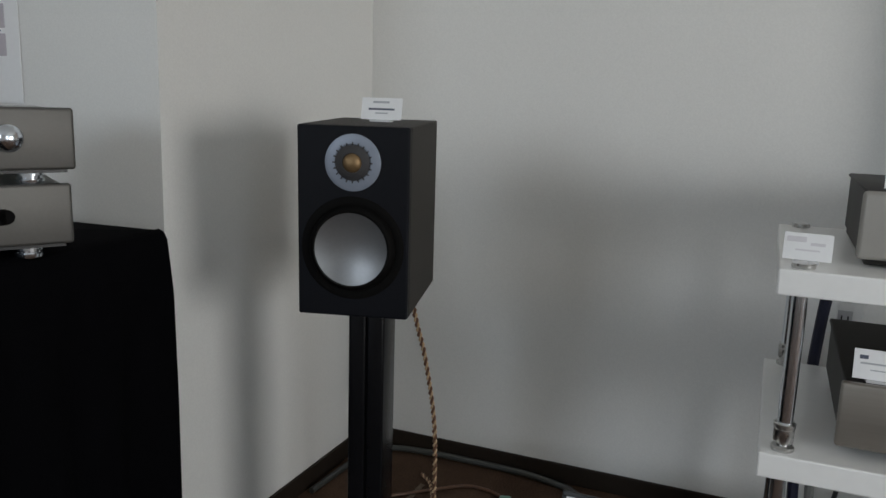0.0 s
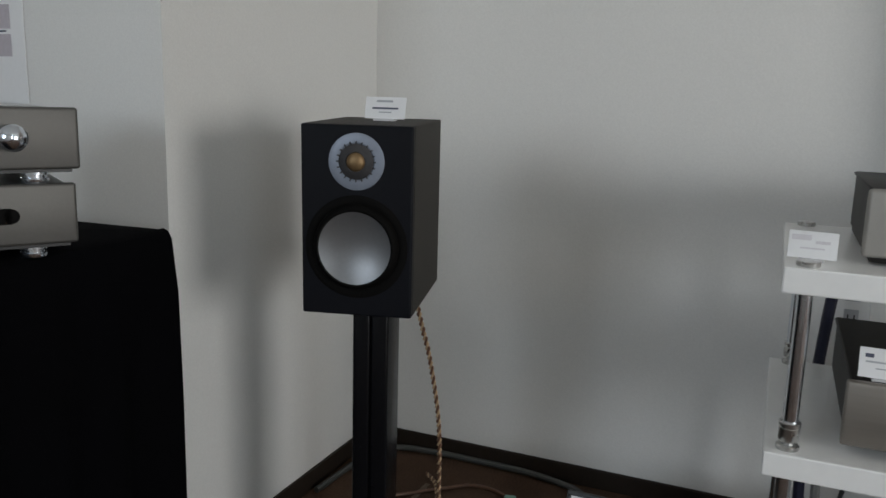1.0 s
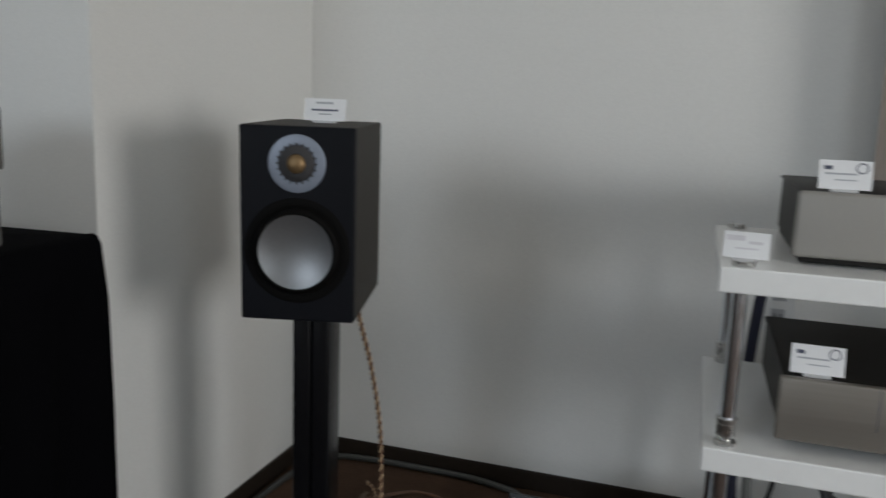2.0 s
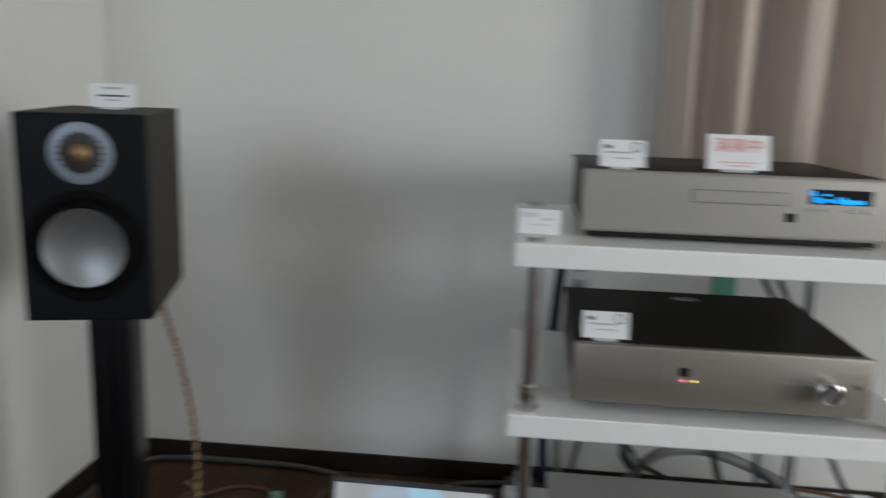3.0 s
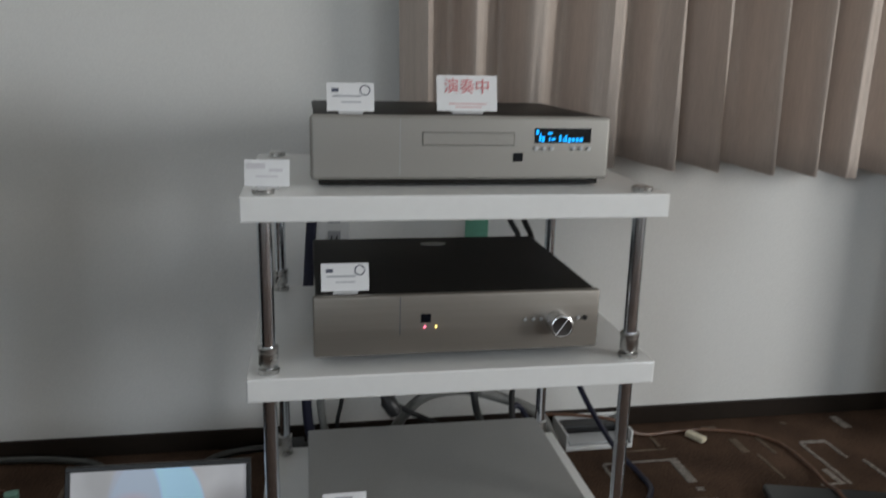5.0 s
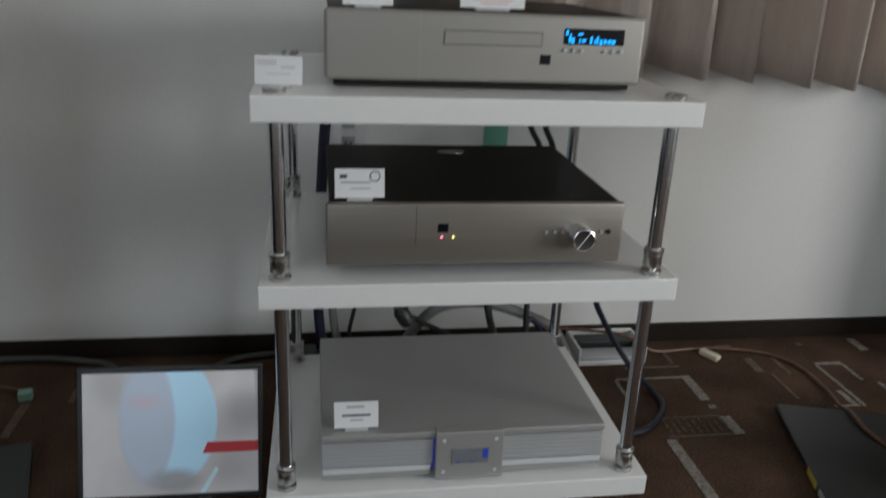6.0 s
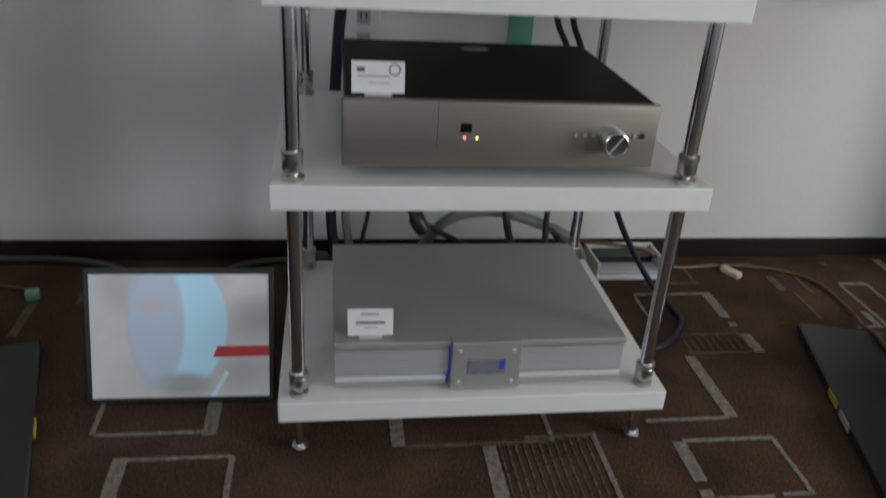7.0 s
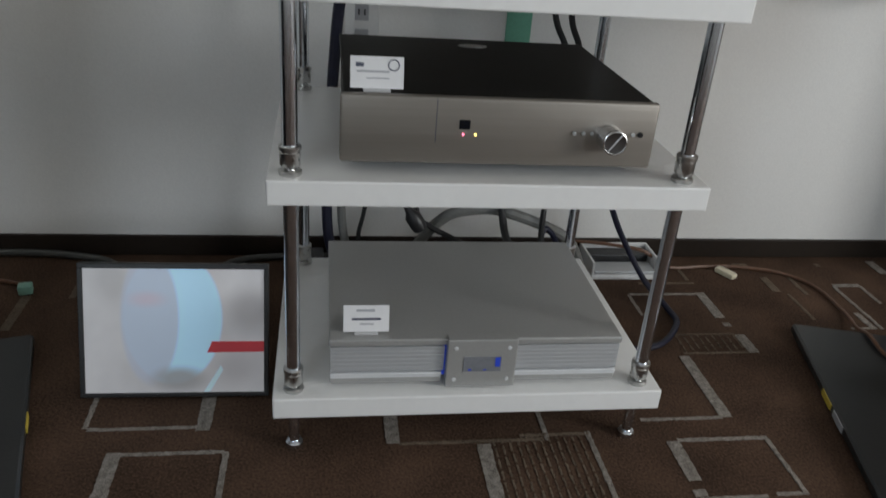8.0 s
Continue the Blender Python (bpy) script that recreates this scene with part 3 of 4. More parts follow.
# ---- loudspeakers ----
def loudspeaker(m, label):
    root = thing("loudspeaker", label, "loudspeaker", m, group="pair of loudspeakers")
    w, d, h = 0.171, 0.252, 0.2905
    part("cabinet", box(-w / 2, w / 2, -d / 2 + 0.014, d / 2, 0, h, 0.002, 2), OAK, root, "black oak veneered cabinet")
    part("front_baffle", box(-w / 2, w / 2, -d / 2, -d / 2 + 0.0135, 0, h, 0.003, 2), BAFFLE, root, "satin black front baffle")
    y = -d / 2
    tw = pose(0, y, 0.2365) @ FRONT
    ring = part("tweeter_plate", lathe([(0.0425, 0.0), (0.0425, 0.0012), (0.041, 0.002), (0.028, 0.002), (0.026, 0.0005), (0.026, 0)], 64, tw), TWEETER_RING, root, "grey tweeter plate", True)
    part("tweeter_grille", lathe([(0.0265, 0.0004), (0.0265, 0.0025), (0.021, 0.0050), (0.0150, 0.0060), (0.0130, 0.0045)], 48, tw), MESH_DARK, ring, "dark perforated grille", True)
    part("dome", lathe([(0.0150, 0.002), (0.0138, 0.0066), (0.0104, 0.0096), (0.0056, 0.0114), (0, 0.0120)], 32, tw), GOLD, ring, "gold metal dome", True)
    for k in range(20):
        a = 2 * math.pi * k / 20
        bm = box(-0.0011, 0.0011, -0.0028, 0.0028, 0.0018, 0.0032)
        bm.transform(tw @ pose(0, 0, 0, 0, 0, math.degrees(a)) @ pose(0, 0.0275, 0))
        part("grille_tooth", bm, MESH_DARK, ring)
    wo = pose(0, y, 0.1075) @ FRONT
    rim = part("woofer_frame", lathe([(0.079, 0.0), (0.079, 0.001), (0.077, 0.0022), (0.070, 0.0022), (0.066, 0.001), (0.066, 0)], 64, wo), RUBBER, root, "black woofer frame", True)
    part("surround", lathe([(0.0665, 0.0005), (0.0650, 0.0060), (0.0620, 0.0105), (0.0585, 0.0125), (0.0548, 0.0112)], 64, wo), RUBBER, rim, "rolled rubber surround", True)
    part("cone", lathe([(0.0556 * k / 10, 0.0006 + 0.0116 * (k / 10) ** 2) for k in range(10, -1, -1)], 64, wo), CONE, rim, "silver dished metal cone", True)
    for x in (-0.02, 0.02):
        part("terminal", rod(0.007, 0, 0.018, 16, 0.001, pose(x, d / 2, 0.06, -90, 0, 0)), GOLD, root, "brass binding post", True)
    return root


def stand(m, label):
    root = thing("speaker_stand", label, "speaker stand", m, group="pair of speaker stands")
    part("base_plate", box(-0.243, 0.243, -0.260, 0.260, 0.004, 0.024, 0.004, 1), BLACK_SATIN, root, "satin black underside darkening the gap below")
    for x in (-0.205, 0.205):
        for y in (-0.222, 0.222):
            part("spike", rod(0.008, 0, 0.005, 12, 0, pose(x, y, 0)), SATIN, root, "", True)
    for x in (-0.0300, 0.0003):
        part("column", box(x, x + 0.0295, -0.047, 0.047, 0.024, 0.590, 0.005, 3), BLACK_GLOSS, root, "square black column", True)
    part("top_plate", box(-0.034, 0.034, -0.050, 0.050, 0.590, 0.6028, 0.002), BLACK_GLOSS, root, "black top plate")
    return root


SPK, TOE = (-0.625, 0.0187), 14.6
MID = 0.304                           # the pair stands mirrored about this line
loudspeaker(pose(*SPK, 0.6063, 1.2, 0, TOE), "black two-way loudspeaker with silver cone on a stand")
left_stand = stand(pose(-0.618, 0.012, 0, 0, 0, TOE), "black steel speaker stand on the carpet")
loudspeaker(pose(2 * MID - SPK[0], SPK[1], 0.6035, 0, 0, -TOE), "black two-way loudspeaker standing by the tan wall")
right_stand = stand(pose(1.227, 0.019, 0, 0, 0, -15.4) @ Matrix.Diagonal((-1, 1, 1, 1)), "black steel speaker stand by the tan wall")
part("sticker", box(0.2430, 0.2450, -0.02, 0.03, 0.008, 0.020), YELLOW, right_stand, "yellow sticker")
part("sticker", box(0.2430, 0.2450, -0.085, -0.035, 0.008, 0.020), PRINT_GREY, right_stand, "pale sticker")
part("edge_strip", box(-0.236, 0.236, -0.2620, -0.2600, 0.010, 0.020), WHITE_PLASTIC, right_stand, "pale strip along the front edge")
part("sticker", box(0.2430, 0.2450, -0.01, 0.03, 0.008, 0.020), YELLOW, left_stand, "yellow sticker")
card("product_card", -0.619, 0.030, 0.8965, 0.070, 0.036, 6.5, label="white product card standing on the loudspeaker", art=art_plain)


def twisted_cable(name, pts, label, r=0.0030):
    root = thing(name, label, "cable")
    part("dark_strand", sweep(pts, r, 7, 26, None, 0.0, r * 0.8, 330), CABLE_COPPER, root, "dark copper strand", True)
    part("pale_strand", sweep(pts, r * 0.8, 7, 26, None, math.pi, r * 0.9, 330), CABLE_PALE, root, "pale twisted strand", True)
    return root


twisted_cable("speaker_cable", ((-0.660, 0.140, 0.67), (-0.645, 0.180, 0.64), (-0.622, 0.172, 0.57), (-0.606, 0.170, 0.515), (-0.588, 0.170, 0.452), (-0.567, 0.170, 0.335), (-0.562, 0.170, 0.21), (-0.565, 0.175, 0.05), (-0.60, 0.26, 0.030), (-0.66, 0.40, 0.010), (-0.72, 0.52, 0.006), (-0.76, 0.56, 0.006)), "brown twisted speaker cable hanging behind the loudspeaker")
solid("speaker_cable", sweep(((-0.79, 0.42, 0.005), (-0.74, 0.465, 0.005), (-0.685, 0.515, 0.005), (-0.638, 0.553, 0.005), (-0.585, 0.556, 0.005), (-0.535, 0.535, 0.006)), 0.004, 8, 12), CABLE_COPPER, "brown cable lying on the carpet", "cable", smooth=True)
solid("cable_clip", box(-0.014, 0.014, -0.012, 0.012, 0, 0.020, 0.004, 2), TEAL, "pale green plastic cable clip", "cable clip", pose(-0.524, 0.514, 0, 0, 0, 15), smooth=True)
solid("floor_hose", sweep(((-0.960, 0.36, 0.008), (-0.945, 0.54, 0.008), (-0.90, 0.645, 0.010), (-0.80, 0.668, 0.012), (-0.66, 0.671, 0.012), (-0.53, 0.668, 0.012), (-0.435, 0.652, 0.010), (-0.385, 0.630, 0.008), (-0.31, 0.54, 0.008), (-0.25, 0.40, 0.008)), 0.008, 10, 12), HOSE, "clear grey hose along the skirting board", "hose", smooth=True)
solid("floor_hose", sweep(((-0.17, 0.58, 0.008), (-0.116, 0.640, 0.008), (-0.016, 0.664, 0.008), (0.22, 0.665, 0.008)), 0.008, 10, 12), HOSE, "clear grey hose behind the rack", "hose", smooth=True)
solid("speaker_cable", sweep(((0.66, 0.66, 0.055), (0.74, 0.645, 0.055), (0.83, 0.622, 0.048), (0.90, 0.616, 0.008), (1.000, 0.624, 0.005), (1.078, 0.623, 0.005), (1.176, 0.593, 0.005), (1.232, 0.525, 0.005), (1.234, 0.410, 0.006), (1.215, 0.330, 0.012), (1.200, 0.275, 0.030), (1.190, 0.20, 0.029), (1.22, 0.11, 0.03), (1.27, 0.13, 0.10), (1.285, 0.190, 0.45), (1.275, 0.185, 0.62), (1.262, 0.150, 0.66)), 0.0042, 8, 12), CABLE_COPPER, "brown speaker cable running across the carpet", "cable", smooth=True)
solid("cable_clip", box(-0.026, 0.026, -0.011, 0.011, 0, 0.014, 0.004, 2), CREAM, "cream plastic cable clip on the carpet", "cable clip", pose(1.037, 0.588, 0, 0, 0, -62), smooth=True)

# ---- framed picture on the floor ----
def framed_picture():
    root = thing("digital_photo_frame", "lit digital photo frame leaning back on the carpet", "digital frame", pose(-0.171, 0.154, 0.004, -19, 0, -1))
    w, h = 0.308, 0.229
    for a, b, c, d in ((-w / 2, w / 2, 0, 0.007), (-w / 2, w / 2, h - 0.009, h), (-w / 2, -w / 2 + 0.008, 0.007, h - 0.009), (w / 2 - 0.008, w / 2, 0.007, h - 0.009)):
        part("frame_bar", box(a, b, -0.004, 0.008, c, d, 0.0015), BLACK, root, "slim dark frame bar")
    part("backing", box(-w / 2 + 0.004, w / 2 - 0.004, 0.003, 0.007, 0.004, h - 0.004), BLACK, root)
    part("screen", box(-w / 2 + 0.006, w / 2 - 0.006, 0.0, 0.003, 0.005, h - 0.006), PHOTO, root, "lit screen with a pale blue picture")

    def blob(outline, y, material, label):
        bm = bmesh.new()
        lo = [bm.verts.new((x, y, z)) for x, z in outline]
        face = bm.faces.new(lo)
        ext = bmesh.ops.extrude_face_region(bm, geom=[face])
        bmesh.ops.translate(bm, vec=(0, 0.0012, 0), verts=[v for v in ext["geom"] if isinstance(v, bmesh.types.BMVert)])
        bmesh.ops.recalc_face_normals(bm, faces=bm.faces)
        part("printed_shape", bm, material, root, label)

    blob([(0.046, 0.008), (0.056, 0.008), (0.078, 0.046), (0.074, 0.054)], -0.0012, PHOTO_BLUE, "pale blue printed stroke")
    blob([(0.052, 0.077), (0.149, 0.078), (0.149, 0.096), (0.060, 0.096)], -0.0018, SCREEN_RED, "red printed bar")
    bm = box(-0.02, 0.02, -0.004, 0.0, 0, 0.12, 0.001)
    bm.transform(pose(0, 0.008, 0.16, 200, 0, 0))
    part("rear_strut", bm, BLACK, root, "folding rear strut")


framed_picture()

# ---- things behind the rack ----
def power_box():
    root = thing("power_strip_box", "white open power socket box on the carpet behind the rack", "socket box", pose(0.775, 0.62, 0))
    w, d, h = 0.085, 0.055, 0.045
    part("tray", box(-w, w, -d, d, 0, 0.012, 0.003), WHITE_PLASTIC, root, "white plastic tray")
    for a, b, c, e in ((-w, w, d - 0.008, d), (-w, -w + 0.006, -d, d - 0.008), (w - 0.006, w, -d, d - 0.008)):
        part("side_wall", box(a, b, c, e, 0.012, h, 0.002), WHITE_PLASTIC, root)
    part("socket_strip", box(-w + 0.012, w - 0.012, 0.004, d - 0.012, 0.012, 0.036, 0.003), BLACK, root, "black socket strip")
    part("metal_plate", box(-w + 0.010, w - 0.010, -d + 0.004, 0.0, 0.012, 0.020, 0.002), ALU_PALE, root, "bright metal plate")


power_box()
solid("adaptor", box(-0.035, 0.035, -0.03, 0.03, 0, 0.05, 0.004), BLACK, "black power adaptor on the carpet behind the rack", "power adaptor", pose(0.04, 0.60, 0), smooth=True)
solid("wall_tape", box(-0.027, 0.027, -0.003, 0, -0.06, 0.10), GREEN, "strip of green tape on the wall", "tape", pose(0.481, WALL_Y, 0.51))
for pts, r, material, label in (
    (((0.170, 0.41, 0.765), (0.155, 0.475, 0.745), (0.115, 0.50, 0.65), (0.096, 0.52, 0.54), (0.082, 0.52, 0.17), (0.12, 0.50, 0.06), (0.2, 0.52, 0.012)), 0.011, CABLE_BLUE, "thick dark blue cable hanging behind the rack"),
    (((0.160, 0.41, 0.50), (0.140, 0.470, 0.47), (0.122, 0.51, 0.36), (0.112, 0.52, 0.17), (0.15, 0.55, 0.04), (0.25, 0.58, 0.012)), 0.009, CABLE_GREY, "grey cable hanging behind the rack"),
    (((0.455, 0.42, 0.78), (0.475, 0.49, 0.72), (0.505, 0.50, 0.60), (0.530, 0.50, 0.55), (0.53, 0.46, 0.51), (0.50, 0.40, 0.50)), 0.006, CABLE_BLACK, "black cable behind the amplifiers"),
    (((0.495, 0.42, 0.78), (0.515, 0.49, 0.72), (0.536, 0.50, 0.60), (0.560, 0.50, 0.54), (0.560, 0.50, 0.45), (0.52, 0.45, 0.25), (0.50, 0.38, 0.17)), 0.006, CABLE_BLACK, "black cable behind the amplifiers"),
    (((0.200, 0.41, 0.50), (0.195, 0.47, 0.46), (0.170, 0.49, 0.28), (0.155, 0.50, 0.19), (0.147, 0.51, 0.12), (0.18, 0.54, 0.008)), 0.0045, CABLE_BLACK, "thin black cable behind the rack"),
    (((0.260, 0.41, 0.50), (0.255, 0.47, 0.36), (0.264, 0.50, 0.20), (0.295, 0.50, 0.164), (0.344, 0.49, 0.141), (0.42, 0.375, 0.14)), 0.006, CABLE_BLACK, "black cable drooping behind the power amplifier"),
    (((0.250, 0.58, 0.012), (0.280, 0.54, 0.11), (0.330, 0.51, 0.185), (0.400, 0.50, 0.206), (0.460, 0.50, 0.198), (0.547, 0.50, 0.165), (0.600, 0.50, 0.132), (0.64, 0.52, 0.06), (0.66, 0.56, 0.014)), 0.012, CABLE_GREY, "thick grey cable arching behind the rack"),
    (((0.420, 0.41, 0.50), (0.425, 0.48, 0.44), (0.430, 0.50, 0.30), (0.440, 0.46, 0.19), (0.44, 0.38, 0.17)), 0.008, CABLE_BLACK, "black plugged cable behind the power amplifier"),
    (((0.505, 0.375, 0.15), (0.515, 0.43, 0.178), (0.528, 0.445, 0.188), (0.545, 0.43, 0.170), (0.55, 0.375, 0.14)), 0.006, CABLE_BLUE, "short blue loop of cable"),
    (((0.560, 0.41, 0.52), (0.600, 0.48, 0.44), (0.640, 0.50, 0.32), (0.689, 0.50, 0.20), (0.730, 0.50, 0.125), (0.782, 0.48, 0.045), (0.820, 0.43, 0.008), (0.815, 0.36, 0.008), (0.74, 0.28, 0.008), (0.62, 0.27, 0.008), (0.48, 0.30, 0.008)), 0.0065, CABLE_BLUE, "dark blue cable falling to the carpet beside the rack"),
):
    solid("cable", sweep(pts, r, 9, 12), material, label, "cable", smooth=True)
solid("plug", lathe([(0, 0), (0.014, 0.002), (0.016, 0.012), (0.016, 0.034), (0.009, 0.044), (0.006, 0.060), (0, 0.060)], 18), BLACK, "black mains plug leaning behind the power amplifier", "plug", pose(0.262, 0.40, 0.205, 0, -32, 0), smooth=True)


def wall_socket():
    root = thing("wall_socket", "white wall socket plate behind the rack", "socket", pose(0.150, WALL_Y, 0.535))
    part("plate", box(-0.035, 0.035, -0.007, 0, -0.060, 0.060, 0.003, 2), WHITE_PLASTIC, root, "white plastic plate", True)
    for z in (-0.026, 0.026):
        well = part("socket_well", box(-0.014, 0.014, -0.0085, -0.007, z - 0.017, z + 0.017, 0.0006), PRINT_GREY, root, "grey socket face")
        for x in (-0.006, 0.006):
            part("slot", box(x - 0.0014, x + 0.0014, -0.0092, -0.0085, z - 0.006, z + 0.006), BLACK, well)


wall_socket()

# ---- table with black cloth ----
def cloth_table():
    root = thing("draped_table", "table draped to the floor with black cloth", "table", pose(-0.916, -0.146, 0, 0, 0, 4))
    top, w, d = 0.712, 1.15, 0.62
    part("tabletop", box(-w, -0.012, -d, -0.005, top - 0.03, top - 0.004, 0.003), BLACK, root)
    for x in (-w + 0.05, -0.06):
        for y in (-d + 0.05, -0.05):
            part("leg", box(x - 0.018, x + 0.018, y - 0.018, y + 0.018, 0, top - 0.03, 0.003), BLACK, root)
    bm = bmesh.new()
    corners = ((-w, 0.0), (0.0, 0.0), (0.0, -d), (-w, -d))
    ring = []
    for k in range(4):
        (ax, ay), (bx_, by) = corners[k], corners[(k + 1) % 4]
        length = math.hypot(bx_ - ax, by - ay)
        steps = int(length / 0.012)
        for j in range(steps):
            t = j / steps
            ring.append((ax + (bx_ - ax) * t, ay + (by - ay) * t, (k, t, length)))
    rows = []
    levels = ((top + 0.004, -0.012, 0.0), (top, -0.002, 0.0), (top - 0.012, 0.004, 0.05), (top - 0.10, 0.010, 0.45), (top - 0.28, 0.010, 0.8), (top - 0.5, 0.008, 1.0), (0.006, 0.010, 1.15))
    for z, grow, amp in levels:
        row = []
        for i, (x, y, (k, t, length)) in enumerate(ring):
            s = i * 0.012
            wave = math.sin(s * 46 + 1.3 * math.sin(s * 9)) * 0.013 + 0.006 * math.sin(s * 23 + 2)
            nx, ny = ((0, 1), (1, 0), (0, -1), (-1, 0))[k]
            g = grow + amp * (wave - 0.004)
            if k == 0:
                g = min(g, 0.012)
            row.append(bm.verts.new((x + nx * g, y + ny * g, z)))
        rows.append(row)
    for a, b in zip(rows, rows[1:]):
        for i in range(len(a)):
            j = (i + 1) % len(a)
            bm.faces.new((a[i], a[j], b[j], b[i]))
    bm.faces.new(rows[0])
    bmesh.ops.recalc_face_normals(bm, faces=bm.faces)
    part("tablecloth", bm, CLOTH, root, "black cloth falling in soft folds", True)


cloth_table()


def small_unit(z, name, label, category, knob, m):
    root = thing(name, label, category, m @ pose(0, 0, z))
    w, d, h = 0.31, 0.26, 0.079
    f = 0.018
    part("front_panel", box(-w, 0, 0, 0.012, f, f + h, 0.004, 3), ALU_NICKEL, root, "thick silver front panel", True)
    part("case", box(-w + 0.006, -0.006, 0.012, d, f, f + h - 0.003, 0.003), ALU_GREY, root, "grey metal case")
    for x in (-w + 0.07, -0.052):
        for y in (0.022, d - 0.04):
            part("foot", lathe([(0, 0), (0.016, 0), (0.017, 0.002), (0.017, 0.006), (0.014, 0.0065), (0.014, 0.010), (0.017, 0.0105), (0.017, f), (0, f)], 24, pose(x, y, 0)), CHROME, root, "ribbed chrome foot", True)
    part("underside", box(-w + 0.010, -0.010, 0.004, d - 0.010, f - 0.004, f - 0.0002), BLACK, root, "black underside darkening the gap below")
    if knob:
        part("knob", lathe([(0, 0), (0.010, 0), (0.012, 0.004), (0.016, 0.010), (0.017, 0.018), (0.012, 0.026), (0.005, 0.029), (0, 0.0295)], 32, pose(-0.078, 0, f + h * 0.52) @ FRONT), CHROME, root, "rounded chrome knob", True)
    else:
        part("slot", box(-0.15, -0.077, -0.0012, 0.001, f + h * 0.36, f + h * 0.62, 0.0005), RUBBER, root, "black rounded slot")
        part("slot_end", rod(0.0094, 0, 0.0012, 20, 0, pose(-0.077, 0, f + h * 0.49) @ FRONT), RUBBER, root)


UNIT = pose(-0.862, -0.372, 0.716, 0, 0, 58)
small_unit(0.0, "disc_transport", "silver half-width player with a slot on the draped table", "disc player", False, UNIT)
small_unit(0.097, "preamplifier", "silver half-width preamplifier with chrome knob stacked on a player", "amplifier", True, UNIT @ pose(0.007, 0, 0))


def poster():
    root = thing("poster", "white printed poster sheet on the wall", "poster", pose(-1.305, NOOK_Y - 0.002, 0.905))
    part("sheet", box(-0.42, 0, -0.0015, 0, 0, 0.594), PAPER, root)
    for z0, z1 in ((0.085, 0.125), (0.135, 0.178), (0.25, 0.33)):
        part("printed_block", box(-0.30, -0.034, -0.0025, -0.0015, z0, z1), PRINT_MAUVE, root, "grey mauve printed block")
    part("printed_block", box(-0.30, -0.046, -0.0025, -0.0015, 0.129, 0.132), PRINT_DARK, root)


poster()

# ---- carpet pattern: woven pale lines, a little proud of the pile ----
UP = 0.0014


def yarn(x0, x1, y0, y1, material=CARPET_LINE):
    rng = random.Random(int((x0 + 3) * 1e4) * 7 + int((y0 + 3) * 1e4))
    bm = bmesh.new()
    along = (x1 - x0) > (y1 - y0)
    length, wide = (x1 - x0, y1 - y0) if along else (y1 - y0, x1 - x0)
    n = max(2, int(length / 0.004))
    lo, hi = [], []
    for k in range(n + 1):
        s = length * k / n
        a, b = rng.uniform(-0.0011, 0.0011), wide + rng.uniform(-0.0011, 0.0011)
        z = UP + rng.uniform(-0.0003, 0.0003)
        for row, v in ((lo, a), (hi, b)):
            p = (x0 + s, y0 + v) if along else (x0 + v, y0 + s)
            row.append((bm.verts.new((*p, -0.002)), bm.verts.new((*p, z))))
    for k in range(n):
        bm.faces.new((lo[k][1], lo[k + 1][1], hi[k + 1][1], hi[k][1]))
        bm.faces.new((lo[k][0], lo[k + 1][0], lo[k + 1][1], lo[k][1]))
        bm.faces.new((hi[k][0], hi[k + 1][0], hi[k + 1][1], hi[k][1]))
    bmesh.ops.recalc_face_normals(bm, faces=bm.faces)
    part("carpet_stripe", bm, material, floor)


T, W = 0.0068, 0.0225


def across(y, x0, x1, w=T, material=CARPET_LINE):
    yarn(x0, x1, y - w / 2, y + w / 2, material)


def along(x, y0, y1, w=T, material=CARPET_LINE):
    yarn(x - w / 2, x + w / 2, y0, y1, material)


def hatch(x0, x1, y0, y1, step=0.0135):
    """Fine broken lines of pale yarn, close together."""
    x, k = x0, 0
    while x < x1:
        y = y0 + (k % 3) * 0.006
        while y < y1 - 0.004:
            along(x, y, min(y + 0.021, y1), 0.0034, CARPET_DIM)
            y += 0.026
        x += step
        k += 1


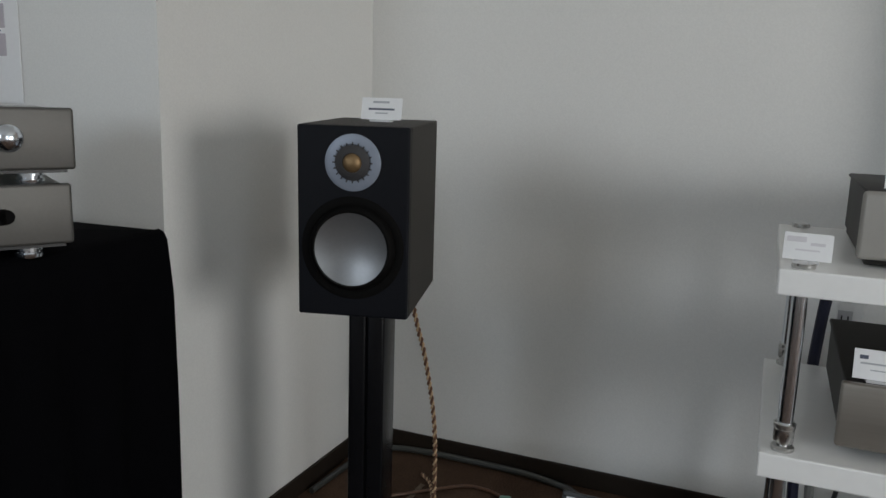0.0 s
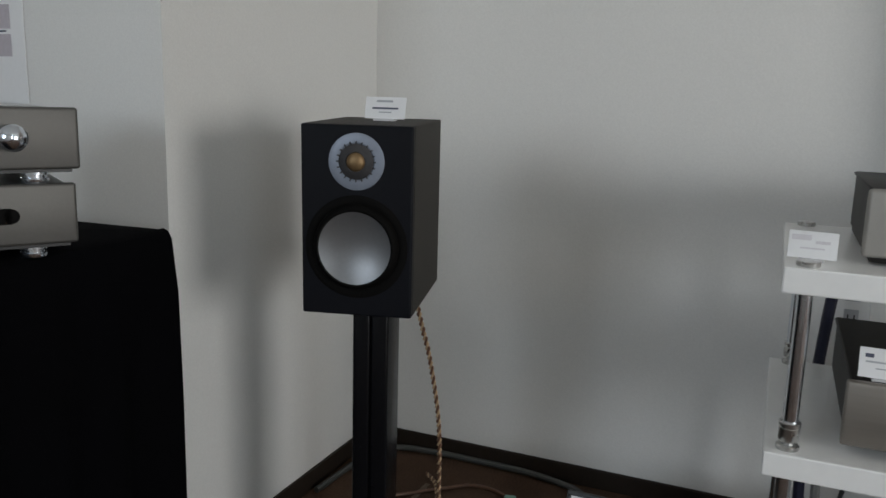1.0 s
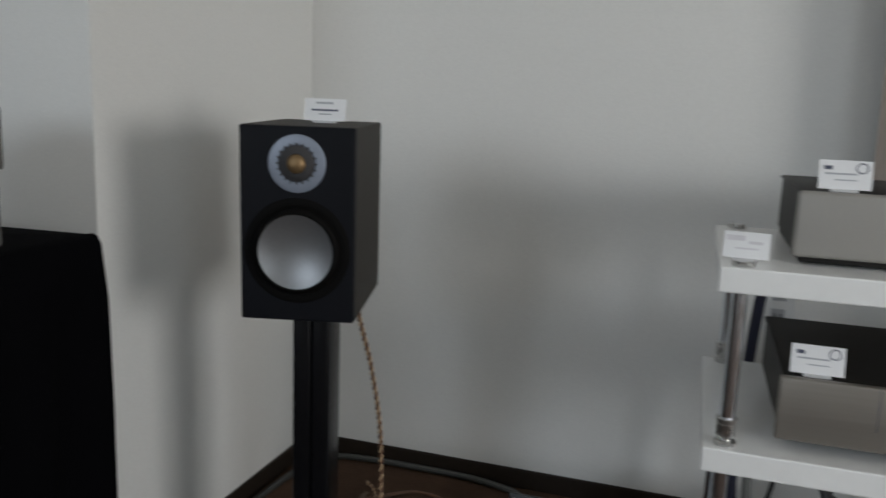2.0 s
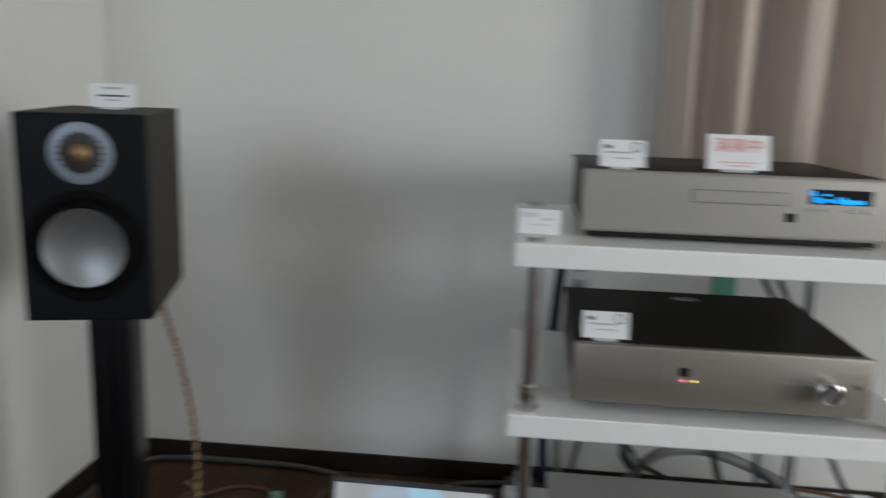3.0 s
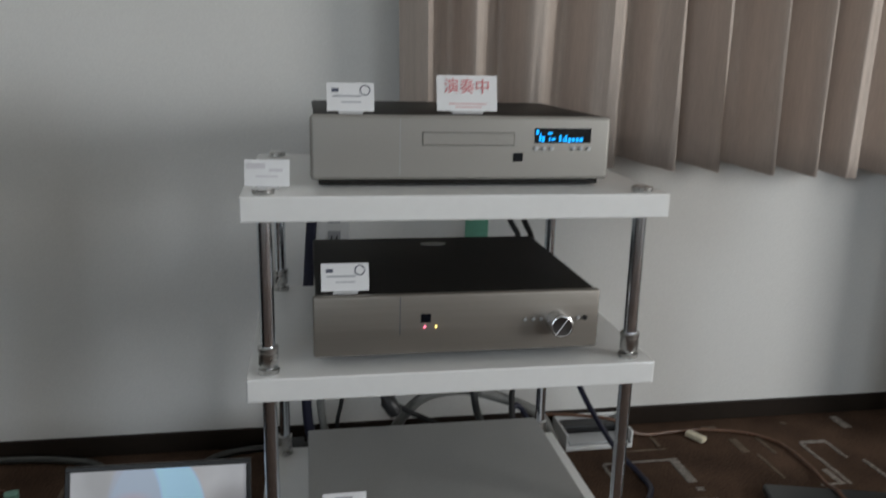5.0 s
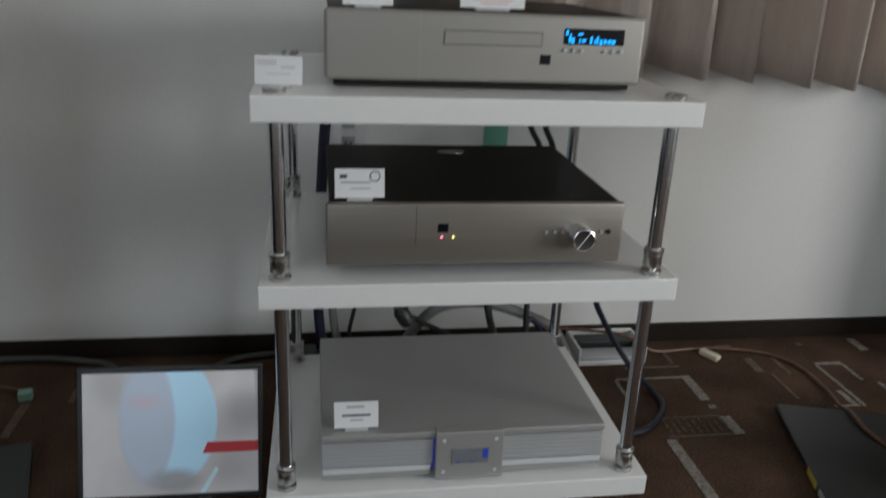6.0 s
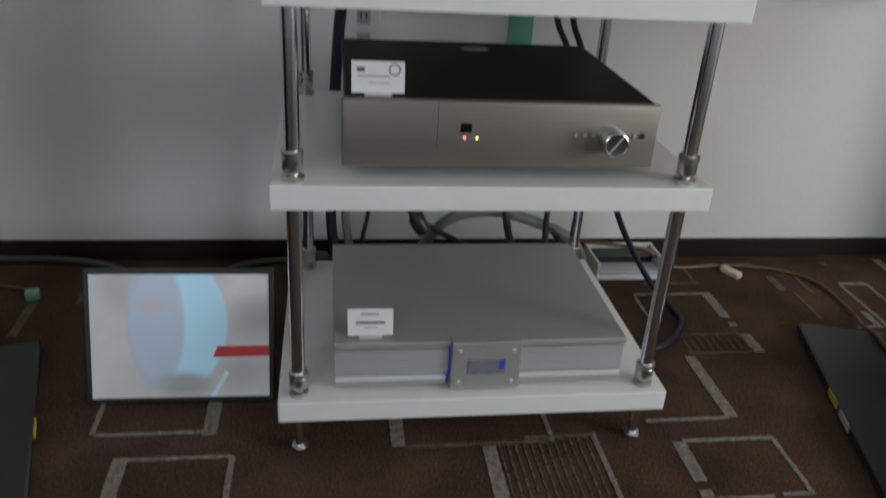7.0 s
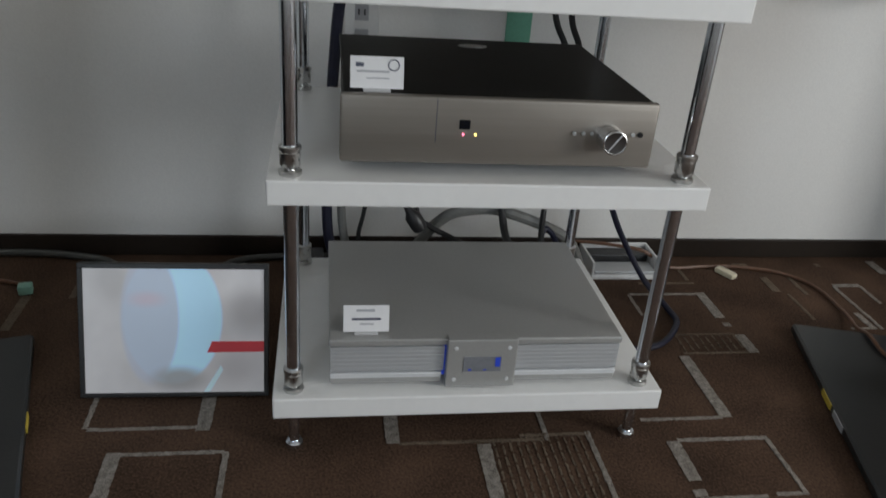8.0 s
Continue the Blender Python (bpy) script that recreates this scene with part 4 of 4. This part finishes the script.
along(-0.242, -0.085, 0.020, W), across(0.015, -0.235, -0.076), along(-0.074, -0.180, 0.014, 0.009), across(-0.100, -0.250, -0.232, 0.012)
along(-0.300, 0.078, 0.190, 0.008), across(0.076, -0.296, -0.122), along(-0.116, 0.066, 0.195, W)
along(0.188, 0.020, 0.130, W), across(0.020, 0.197, 0.440, T, CARPET_DIM), along(0.446, 0.016, 0.130, 0.008)
along(0.336, -0.160, 0.012, W), across(0.031, 0.40, 0.52, T, CARPET_DIM), along(0.519, -0.150, 0.036, 0.009), hatch(0.354, 0.512, -0.150, 0.024)
along(0.661, -0.090, 0.004, W), across(0.006, 0.670, 0.834, 0.008), along(0.831, -0.126, 0.003, 0.008), across(-0.129, 0.652, 0.765), across(-0.126, 0.780, 0.835), across(-0.116, 0.646, 0.668, 0.014)
across(-0.155, 0.69, 0.85, 0.007), along(0.855, -0.24, -0.15, 0.007), across(-0.145, 0.63, 0.68, 0.006)
along(0.787, 0.062, 0.252, W), across(0.062, 0.625, 0.778)
along(0.758, 0.405, 0.494), across(0.497, 0.760, 0.925), along(0.932, 0.393, 0.502, W), across(0.367, 0.926, 0.943, 0.014)
along(0.943, 0.259, 0.326, 0.022), across(0.330, 0.79, 0.932, 0.005, CARPET_DIM), across(0.262, 0.79, 0.932, 0.005, CARPET_DIM), hatch(0.80, 0.931, 0.266, 0.328, 0.016)
along(1.288, 0.340, 0.530, 0.008), across(0.535, 1.288, 1.360, 0.012), along(1.358, 0.450, 0.530, 0.008), along(1.268, 0.350, 0.408, 0.014), across(0.346, 1.215, 1.277, 0.006), along(1.392, 0.346, 0.438, 0.009)
along(1.468, 0.592, 0.660, W), along(1.128, 0.505, 0.575, 0.020, CARPET_DIM), along(1.196, 0.490, 0.575, 0.010, CARPET_DIM), along(1.150, 0.382, 0.495, 0.007, CARPET_DIM), across(0.640, 1.08, 1.12, 0.012, CARPET_DIM), along(1.31, 0.630, 0.646, 0.012, CARPET_DIM)
along(1.617, 0.415, 0.601, 0.014), along(0.928, 0.560, 0.615, 0.009, CARPET_DIM), across(0.548, 0.80, 0.938, 0.006, CARPET_DIM)
along(-0.518, 0.370, 0.500, 0.018, CARPET_DIM), along(-0.43, 0.49, 0.58, 0.012, CARPET_DIM), along(-0.740, 0.40, 0.52, 0.012, CARPET_DIM), across(0.36, -0.65, -0.57, 0.010, CARPET_DIM)
